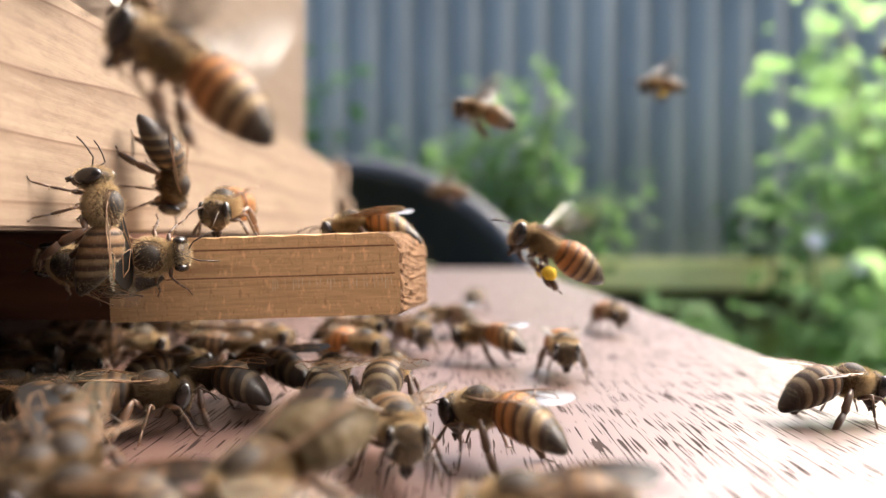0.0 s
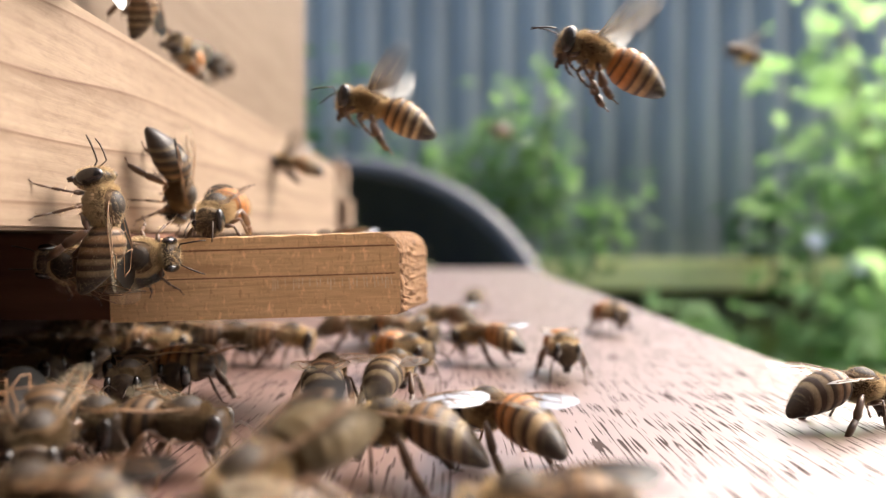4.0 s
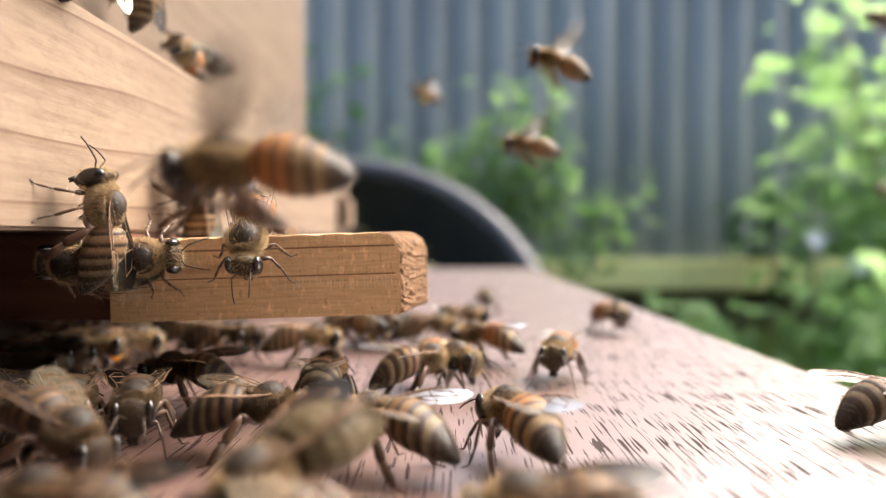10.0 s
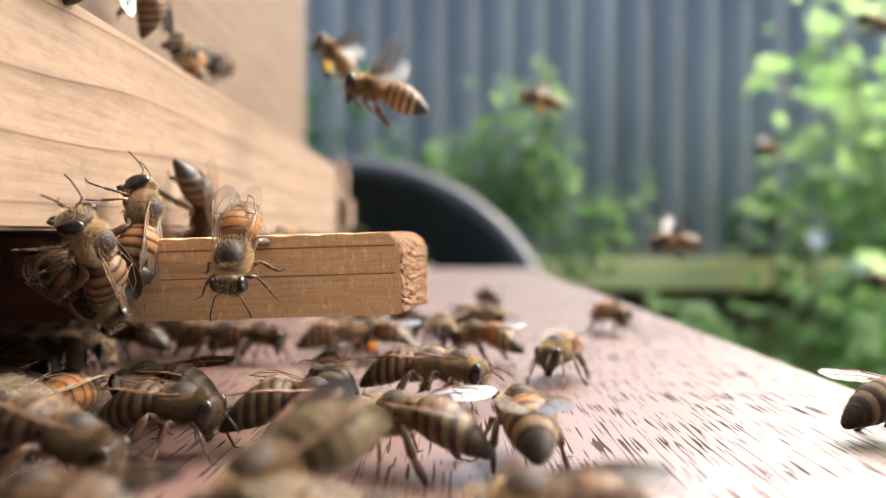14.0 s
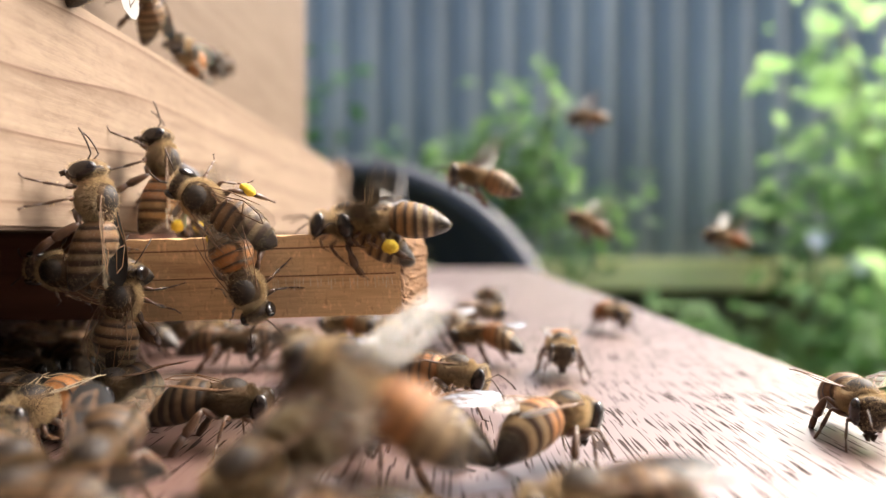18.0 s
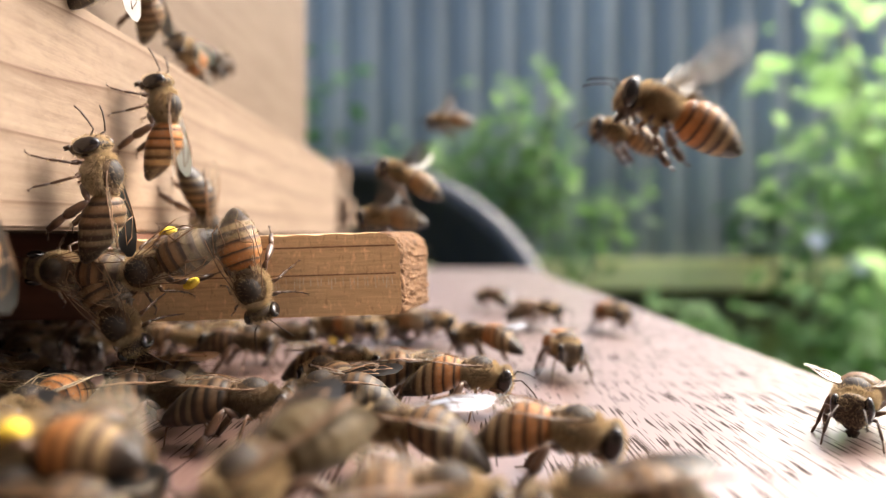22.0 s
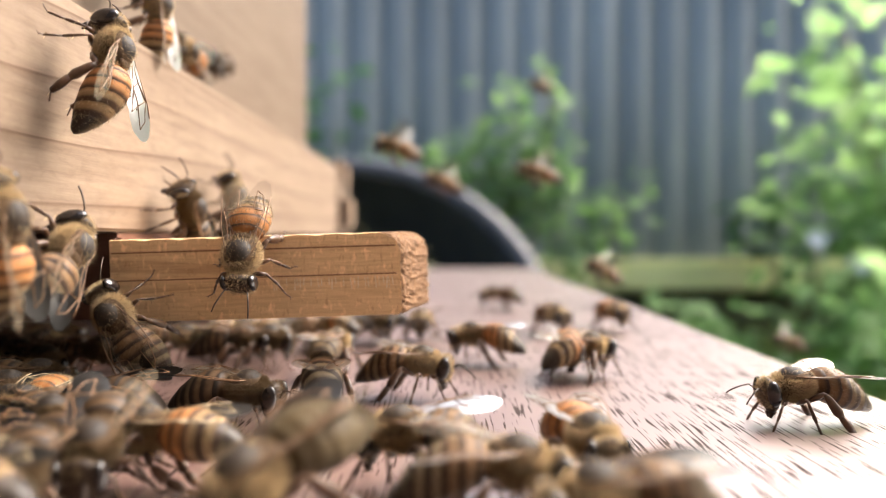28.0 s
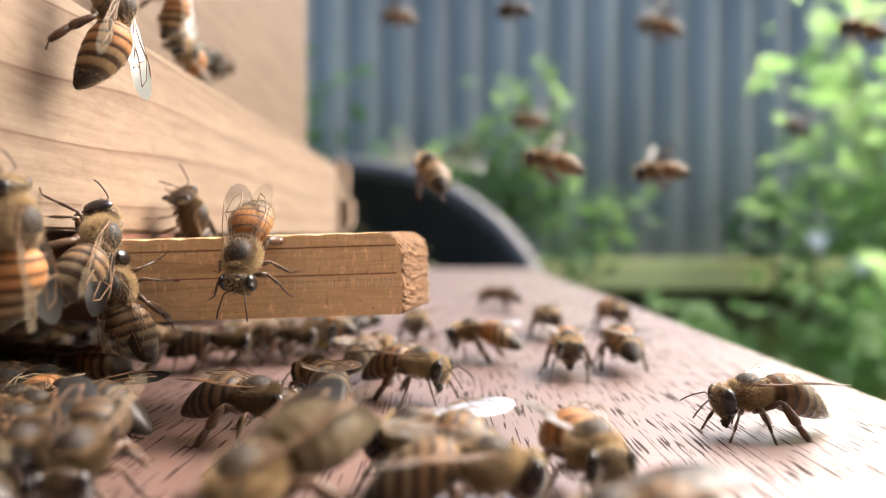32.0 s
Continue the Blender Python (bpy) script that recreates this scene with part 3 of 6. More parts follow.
def abdomen_hair(droop, rng, lush):
    """Short pale hair: a felt band on the fore edge of each plate and a thin fuzz between."""
    pts, nrm = [], []
    for x0, x1 in TERGITES:
        for i in range(int(330 * lush)):
            a = rng.uniform(-0.5, math.pi + 0.5)
            x = x0 + (x1 - x0) * (rng.random() if lush > 1 or i % 3 == 0 else abs(rng.gauss(0.12, 0.16)))
            r = abd_radius(x) + 0.02
            pts.append(Vector((x, math.cos(a) * r, abd_axis(x, droop) + math.sin(a) * r * 0.88)))
            nrm.append(Vector((-0.5, math.cos(a), math.sin(a))).normalized())
    v, f = hairs(pts, nrm, 0.36, 0.013, rng, (-1.2, 0, 0), 0.25)
    return mesh_from("band_hair", [p * MM for p in v], f, [M_BANDHAIR], None, False)


def leg_points(kind, side, flying):
    s = side
    if flying:
        return [(x, y, z + 1.2) for x, y, z in {
            "fore": [(1.2, .9 * s, 2.3), (2.0, 1.3 * s, 1.5), (1.4, 1.1 * s, .7), (.7, 1.0 * s, .5), (.2, .9 * s, .4)],
            "mid": [(.1, 1.0 * s, 2.1), (.5, 1.7 * s, 1.2), (-.7, 1.5 * s, .5), (-1.6, 1.4 * s, .2), (-2.2, 1.3 * s, 0)],
            "hind": [(-1.0, 1.0 * s, 2.2), (-1.7, 1.8 * s, 1.4), (-2.9, 1.6 * s, .1), (-4.2, 1.4 * s, -.6), (-5.0, 1.3 * s, -.8)]}[kind]]
    return {"fore": [(1.3, .9 * s, 3.2), (2.3, 2.0 * s, 3.1), (3.2, 2.5 * s, 1.5), (3.9, 2.7 * s, .15), (4.5, 2.9 * s, .06)],
            "mid": [(.1, 1.0 * s, 3.0), (.3, 2.7 * s, 3.7), (-.2, 3.5 * s, 1.5), (-.4, 4.2 * s, .12), (-.6, 4.9 * s, .06)],
            "hind": [(-1.0, 1.0 * s, 3.2), (-2.0, 2.5 * s, 4.3), (-3.4, 3.2 * s, 2.0), (-4.7, 3.4 * s, .22), (-5.7, 3.6 * s, .06)]}[kind]


LEG_R = {"fore": (.29, .24, .21, .13, .06), "mid": (.29, .25, .22, .14, .06), "hind": (.36, .32, .56, .38, .08)}


def leg_mesh(kind, side, flying, skin):
    pts = leg_points(kind, side, flying)
    hip = Vector(pts[0])
    p = [Vector(q) - hip for q in pts]
    r = LEG_R[kind]
    seg = [tube([p[0], p[0].lerp(p[1], .5), p[1]], (r[0] * .7, r[0], r[1] * .7), 7),
           tube([p[1], p[1].lerp(p[2], .25), p[1].lerp(p[2], .8), p[2]], (r[1] * .6, r[2] * .75, r[2], r[2] * .6), 7, .75),
           tube([p[2], p[2].lerp(p[3], .5), p[3]], (r[3], r[3] * 1.2, r[3] * .8), 6, .7),
           tube([p[3], p[3].lerp(p[4], .5), p[4]], (r[4] * 1.3, r[4], r[4]), 5)]
    for dy in (-.14, .14):
        seg.append(tube([p[4], p[4] + Vector((.22, dy, -.02))], (r[4] * .7, r[4] * .3), 4))
    v, f = joined(*seg)
    spikes = []
    rng = random.Random(kind)
    for _ in range(34):
        i = rng.choice((0, 1, 1, 2))
        q = p[i].lerp(p[i + 1], rng.random())
        d = Vector((rng.gauss(0, 1), rng.gauss(0, 1), rng.gauss(0, 1))).normalized()
        spikes.append((q + d * r[i] * .5, d))
    hv, hf = hairs([a for a, _ in spikes], [b for _, b in spikes], .5, .03, rng, (-.3, 0, -.4), .3)
    v2, f2 = joined((v, f), (hv, hf))
    me = mesh_from("leg", [q * MM for q in v2], f2, [skin, M_FUR], [0] * len(f) + [1] * len(hf))
    return me, hip * MM


FORE_OUT = [(0, 0), (-1.2, .22), (-3.2, .42), (-5.4, .40), (-7.2, .22), (-8.5, -.35), (-9.0, -1.1), (-8.7, -1.9), (-7.6, -2.55), (-6.0, -2.75), (-4.2, -2.35), (-2.4, -1.45), (-1.0, -.65)]
HIND_OUT = [(0, 0), (-1.5, .18), (-3.4, .22), (-5.0, -.05), (-6.1, -.65), (-6.3, -1.2), (-5.6, -1.75), (-4.2, -1.95), (-2.6, -1.65), (-1.1, -.85)]
FORE_VEINS = [((0, 0), (-3.2, .40), (-6.8, .22)), ((0, -.1), (-3.0, -.25), (-5.0, .05)), ((-.8, -.35), (-3.4, -1.2), (-5.6, -2.4)), ((-3.0, -.25), (-3.4, -1.2)),
              ((-3.4, -1.2), (-5.2, -1.35), (-7.6, -1.6)), ((-5.0, .05), (-5.2, -1.35)), ((-5.2, -1.35), (-5.6, -2.4)), ((-5.0, .05), (-7.0, -.75), (-7.6, -1.6))]
HIND_VEINS = [((0, 0), (-3.4, .2)), ((-.4, -.15), (-2.8, -.55), (-5.2, -.8)), ((-1.2, -.35), (-3.0, -1.5))]


def wing_mesh(name, outline, veins, side, film=None):
    cx, cy = sum(p[0] for p in outline) / len(outline), sum(p[1] for p in outline) / len(outline)

    def zz(x, y):
        return .10 * math.sin(x * .9) - .05 * y * y + .04 * math.sin(y * 5 + x)
    rings = [[(cx + (x - cx) * k, cy + (y - cy) * k) for x, y in outline] for k in (1.0, .66, .33)]
    verts, faces, n = [], [], len(outline)
    for rg in rings:
        verts += [Vector((x, y * side, zz(x, y))) for x, y in rg]
    verts.append(Vector((cx, cy * side, zz(cx, cy))))
    for j in range(2):
        faces += [(j * n + k, j * n + (k + 1) % n, (j + 1) * n + (k + 1) % n, (j + 1) * n + k) for k in range(n)]
    faces += [(2 * n + k, 2 * n + (k + 1) % n, 3 * n) for k in range(n)]
    idx = [0] * len(faces)
    for line in veins:
        pts = []
        for a, b in zip(line, line[1:]):
            pts += [(a[0] + (b[0] - a[0]) * t / 3, a[1] + (b[1] - a[1]) * t / 3) for t in range(3)]
        pts.append(line[-1])
        v, f = tube([(x, y * side, zz(x, y) + .015) for x, y in pts], [.055] * len(pts), 4)
        o = len(verts)
        verts += v
        faces += [tuple(i + o for i in g) for g in f]
        idx += [1] * len(f)
    return mesh_from(name, [v * MM for v in verts], faces, [film or M_WING, M_VEIN_FLY if film == M_WING_FLY else M_VEIN], idx)


def head_shape(u):
    return Vector((u.x * (1.0 - .2 * abs(u.z)), u.y * (1.0 - .45 * max(0, -u.z)), u.z))


HEAD_V, HEAD_F = joined(blob(0, 0, -.2, 1.05, 1.82, 2.0, 20, 14, head_shape), tube([(.3, .34, -1.95), (.45, .22, -2.6)], (.36, .14), 7), tube([(.3, -.34, -1.95), (.45, -.22, -2.6)], (.36, .14), 7),
                        tube([(.3, 0, -1.7), (.2, 0, -2.75)], (.24, .08), 6))
HEAD = mesh_from("head", [v * MM for v in HEAD_V], HEAD_F, [M_CHITIN])
EYES = {s: mesh_from("eye", [v * MM for v in blob(.12, 1.42 * s, .2, .78, .52, 1.45, 14, 10, lambda u: Vector((u.x, u.y - .25 * s * max(0, -u.z), u.z)))[0]], blob(0, 0, 0, 1, 1, 1, 14, 10)[1], [M_EYE]) for s in (1, -1)}
ANTENNA = {s: mesh_from("antenna", [v * MM for v in joined(tube([(0, 0, 0), (.5, .5 * s, .5), (.75, .75 * s, .75)], (.08, .07, .07), 6),
                        tube([(.75, .75 * s, .75), (1.6, 1.0 * s, .5), (2.5, 1.25 * s, .1), (3.1, 1.35 * s, -.3)], (.08, .085, .085, .07), 6))[0]],
                        joined(tube([(0, 0, 0), (.5, .5, .5), (.75, .75, .75)], (.08, .07, .07), 6), tube([(0, 0, 0), (1.6, 1, .5), (2.5, 1, .1), (3.1, 1, -.3)], (.08, .085, .085, .07), 6))[1], [M_CHITIN]) for s in (1, -1)}
THORAX = mesh_from("thorax", [v * MM for v in blob(0, 0, 3.7, 2.15, 1.85, 1.75, 20, 14)[0]] + [v * MM for v in blob(-1.5, 0, 4.7, .55, 1.0, .4, 12, 6)[0]],
                   joined(blob(0, 0, 0, 1, 1, 1, 20, 14), blob(0, 0, 0, 1, 1, 1, 12, 6))[1], [M_THORAX])
SCUTUM = mesh_from("scutum", [v * MM for v in blob(.1, 0, 3.98, 1.74, 1.6, 1.66, 16, 12)[0]], blob(0, 0, 0, 1, 1, 1, 16, 12)[1], [M_SCUTUM])
pts, nrm = ell_points(13000, (0, 0, 3.7), (2.15, 1.85, 1.75), RNG, lambda u: u.z < .42 or abs(u.x) > .74 or RNG.random() < .05)
FUR_V, FUR_F = hairs(pts, nrm, .58, .013, RNG, (-.5, 0, 0), .40)
THORAX_FUR = mesh_from("fur", [v * MM for v in FUR_V], FUR_F, [M_FUR], None, False)
pts, nrm = ell_points(1700, (0, 0, -.2), (.95, 1.7, 1.9), RNG, lambda u: abs(u.y) < .75 and u.z > -.6)
FUR_V, FUR_F = hairs(pts, nrm, .5, .018, RNG, (.1, 0, .3), .5)
HEAD_FUR = mesh_from("face_fur", [v * MM for v in FUR_V], FUR_F, [M_FUR], None, False)
DARK_FURS = []
for me in (THORAX_FUR, HEAD_FUR):
    me = me.copy()
    me.materials[0] = M_FUR_DARK
    DARK_FURS.append(me)
POLLEN_V = [v * MM for v in blob(0, 0, 0, .95, .6, .8, 12, 8, lambda u: u * (1 + .12 * math.sin(9 * u.x + 5 * u.z) * math.cos(7 * u.y)))[0]]
POLLENS = {k: mesh_from("pollen_load", POLLEN_V, blob(0, 0, 0, 1, 1, 1, 12, 8)[1], [m]) for k, m in (("yellow", M_POLLEN), ("orange", M_POLLEN_O))}
FOREWING = {s: wing_mesh("forewing", FORE_OUT, FORE_VEINS, s) for s in (1, -1)}
CLEARWING = {s: wing_mesh("forewing", FORE_OUT, FORE_VEINS, s, M_WING_CLEAR) for s in (1, -1)}
CLEARHIND = {s: wing_mesh("hindwing", HIND_OUT, HIND_VEINS, s, M_WING_CLEAR) for s in (1, -1)}
BEATWING = {s: wing_mesh("forewing", FORE_OUT, FORE_VEINS, s, M_WING_FLY) for s in (1, -1)}
BEATHIND = {s: wing_mesh("hindwing", HIND_OUT, HIND_VEINS, s, M_WING_FLY) for s in (1, -1)}
HINDWING = {s: wing_mesh("hindwing", HIND_OUT, HIND_VEINS, s) for s in (1, -1)}
LEGS = {(k, s, fl): leg_mesh(k, s, fl, M_LEG) for k in ("fore", "mid", "hind") for s in (1, -1) for fl in (False, True)}
BANDS = {}
HINGE = {s: Vector((.5, 1.35 * s, 5.95)) * MM for s in (1, -1)}


def folded(s, out=14):
    """A wing at rest over the abdomen."""
    return Matrix.Translation(HINGE[s]) @ pose(0, 0, 0, 6 * s, 5, -out * s)


def spread(s, up):
    """A wing held out sideways, raised by so many degrees."""
    return Matrix.Translation(HINGE[s]) @ pose(0, 0, 0, up * s, 0, 0) @ pose(0, 0, 0, 0, 0, -78 * s)


LIFT = 1.2 * MM      # the body rides this much higher on its legs
SIZE = 1.08


def make_bee(label, style="mixed", flying=False, droop=1.0, pollen="", out=14, clear=False):
    bee = new("honey_bee")
    bee.empty_display_size = 0.004
    bee.scale = (SIZE, SIZE, SIZE)
    tagged(bee, label, "bee", "honey bees at the hive entrance")
    head = child("head", HEAD, bee, pose(2.8 * MM, 0, 2.75 * MM + LIFT, 0, 12, 0))
    for s in (1, -1):
        child("eye", EYES[s], head)
        child("antenna", ANTENNA[s], head, pose(.85 * MM, .35 * s * MM, .25 * MM))
    child("face_fur", DARK_FURS[1] if style in ("dark", "tan") else HEAD_FUR, head)
    thorax = child("thorax", THORAX, bee, pose(0, 0, LIFT))
    child("scutum", SCUTUM, thorax, None, "bald black plate on the back")
    child("fur", DARK_FURS[0] if style == "dark" else THORAX_FUR, thorax, None, "dense brown hair, darkened for shade" if style == "dark" else "dense golden hair")
    key = (style, droop)
    if key not in BANDS:
        waist = joined(tube([(-1.6, 0, 3.6), (-2.3, 0, 3.65)], (.6, .7), 10), ring(-2.0, -8.6, droop, -.12, 8, 12, 0))
        BANDS[key] = (mesh_from("abdomen", [v * MM for v in waist[0]], waist[1], [M_CHITIN]), abdomen_meshes(style, droop), abdomen_hair(droop, random.Random(3), 5 if style == 'tan' else 1))
    core, rings, hair = BANDS[key]
    abdomen = child("abdomen", core, bee, pose(0, 0, LIFT))
    for me in rings:
        child("tergite", me, abdomen)
    if style != "dark":
        child("band_hair", hair, abdomen, None, "pale bands of short hair")
    for s in (1, -1):
        wing = child("forewing", BEATWING[s] if flying else CLEARWING[s] if clear or style == "dark" else FOREWING[s], bee, spread(s, 25) if flying else folded(s, out))
        child("hindwing", BEATHIND[s] if flying else CLEARHIND[s] if clear or style == "dark" else HINDWING[s], wing, pose(-.5 * MM, -.45 * s * MM, -.12 * MM, 0, 0, 4 * s))
        for k in ("fore", "mid", "hind"):
            me, hip = LEGS[(k, s, flying)]
            leg = child(k + "_leg", me, bee, Matrix.Translation(hip))
            if pollen and k == "hind":
                q = [Vector(p) for p in leg_points(k, s, flying)]
                child("pollen_load", POLLENS[pollen], leg, Matrix.Translation((q[1].lerp(q[2], .7) - q[0] + Vector((0, .35 * s, .1))) * MM), pollen + " pollen load")
    return bee


# ---- the bees ----
BEES = {}
first = make_bee('amber-striped honey bee crawling with folded wings', 'orange', False, 2.3, '', 14)
BEES['A'] = first
for name in ['B', 'C', 'F', 'K', 'W2', 'V2']:
    BEES[name] = copy_thing(first, pose(0, 0, 0))
first = make_bee('brown banded honey bee crawling with folded wings', 'mixed', False, 2.3, '', 14)
BEES['D'] = first
for name in ['E1', 'G', 'M1', 'M5', 'N10', 'W8', 'V4', 'V6']:
    BEES[name] = copy_thing(first, pose(0, 0, 0))
first = make_bee('brown banded honey bee crawling with folded wings and yellow pollen', 'mixed', False, 2.3, 'yellow', 14)
BEES['W5'] = first
first = make_bee('brown banded honey bee crawling with orange pollen loads', 'mixed', False, 2.3, 'orange', 14)
BEES['M7'] = first
# dark colouring here includes the shade over the near-left cluster
first = make_bee('dark brown honey bee, shade in its colour, crawling with folded wings', 'dark', False, 2.3, '', 14)
BEES['M4'] = first
for name in ['M3', 'Q4', 'M6', 'N4', 'N5', 'N7', 'N8', 'N9', 'W3', 'V3', 'Q1', 'Q2', 'Q3', 'Q6', 'R1', 'R2', 'R3']:
    BEES[name] = copy_thing(first, pose(0, 0, 0))
first = make_bee('amber-striped honey bee standing with wings half open', 'orange', False, 2.7, '', 34)
BEES['V5'] = first
for name in ['X1']:
    BEES[name] = copy_thing(first, pose(0, 0, 0))
first = make_bee('brown banded honey bee standing with wings half open', 'mixed', False, 2.7, '', 34)
BEES['E'] = first
for name in ['H', 'J', 'L', 'N3', 'Q5']:
    BEES[name] = copy_thing(first, pose(0, 0, 0))
first = make_bee('dark brown honey bee, shade in its colour, standing with wings half open', 'dark', False, 2.7, '', 34)
BEES['M2'] = first
for name in ['N6']:
    BEES[name] = copy_thing(first, pose(0, 0, 0))
first = make_bee('amber-striped honey bee in flight with beating wings', 'orange', True, .6, '', 14)
BEES['T1'] = first
for name in ['T6', 'T10', 'T12']:
    BEES[name] = copy_thing(first, pose(0, 0, 0))
first = make_bee('amber-striped honey bee in flight with beating wings and yellow pollen', 'orange', True, .6, 'yellow', 14)
BEES['T2'] = first
for name in ['T11']:
    BEES[name] = copy_thing(first, pose(0, 0, 0))
first = make_bee('golden-brown banded honey bee in flight with beating wings', 'golden', True, .6, '', 14)
BEES['T3'] = first
for name in ['T5', 'T7', 'T8', 'T9', 'T14', 'T15', 'T16', 'T17', 'T18']:
    BEES[name] = copy_thing(first, pose(0, 0, 0))
first = make_bee('brown banded honey bee in flight with beating wings and yellow pollen', 'golden', True, .6, 'yellow', 14)
BEES['T13'] = first
for name in ['T4']:
    BEES[name] = copy_thing(first, pose(0, 0, 0))
first = make_bee('dark brown honey bee in flight with beating wings', 'dark', True, .6, '', 14)
BEES['T19'] = first
for name in ['T20']:
    BEES[name] = copy_thing(first, pose(0, 0, 0))
first = make_bee('amber-striped honey bee resting with clear wings tucked in', 'orange', False, 2.3, '', 9, True)
BEES['W4'] = first
BEES['W7'] = copy_thing(first, pose(0, 0, 0))
first = make_bee('fuzzy tan honey bee stooping with its wings tucked in', 'tan', False, 1.2, '', 9, True)
BEES['N1'] = first
first.scale = (1.22, 1.22, 1.22)
first = make_bee('brown banded honey bee resting with clear wings tucked in', 'mixed', False, 2.3, '', 9, True)
BEES['N2'] = first
for name in ['V1', 'W1', 'W6']:
    BEES[name] = copy_thing(first, pose(0, 0, 0))


def at(x, y, z, rx, ry, rz):
    """A pose in millimetres and degrees."""
    return pose(x * MM, y * MM, z * MM, rx, ry, rz)


def parts_of(bee, kind):
    return [o for o in bee.children_recursive if o.name.split(".")[0] == kind]


def flap(bee, start, end):
    """Beat both wings while the bee is in the air; they lie folded when it sits."""
    for wing, s in zip(parts_of(bee, "forewing"), (1, -1)):
        rows, k = ([(0, folded(s))] if start > .2 else []), 0
        f0, f1 = frame(start), frame(end)
        rows += [((f - 1) / FPS, spread(s, 20 if f % 2 else 20 + 68 * (1 if (f // 2 + bee_phase[bee.name]) % 2 else -1))) for f in range(f0, f1 + 1)]
        if end < 31.8:
            rows += [(end + .1, folded(s)), (32, folded(s))]
        walk(wing, rows)


def fidget(bee, seed, splay=0):
    """Restless antennae, and legs that step while the bee walks; splay: degrees by which a clinging bee spreads its fore legs."""
    r = random.Random(seed)
    keys = bee.animation_data
    path = [c for c in keys.action.layers[0].strips[0].channelbag(keys.action_slot).fcurves if c.data_path == "location"]
    spots = [Vector([c.evaluate(frame(t * .2)) for c in path]) for t in range(162)]
    for feeler in parts_of(bee, "antenna"):
        m = feeler.matrix_basis.copy()
        walk(feeler, [(t, m @ pose(0, 0, 0, r.uniform(-12, 12), r.uniform(-25, 20), r.uniform(-18, 18))) for t in np.arange(0, 32.1, .8)])
    for j, kind in enumerate(("fore_leg", "mid_leg", "hind_leg")):
        for s, leg in enumerate(parts_of(bee, kind)):
            m = leg.matrix_basis @ pose(0, 0, 0, 0, 0, (splay if j == 0 else splay * .3) * (-1 if s else 1))
            rows = []
            for k in range(161):
                pace = (spots[k + 1] - spots[k]).length / .2
                if .003 < pace < .06:
                    rows.append((k * .2, m @ pose(0, 0, 0, 0, 0, 13 * (1 if (k + j + s) % 2 else -1))))
                elif k % 8 == 0:
                    rows.append((k * .2, m @ pose(0, 0, 0, 0, 0, r.uniform(-6, 6))))
            walk(leg, rows)


bee_phase = {b.name: i for i, b in enumerate(BEES.values())}


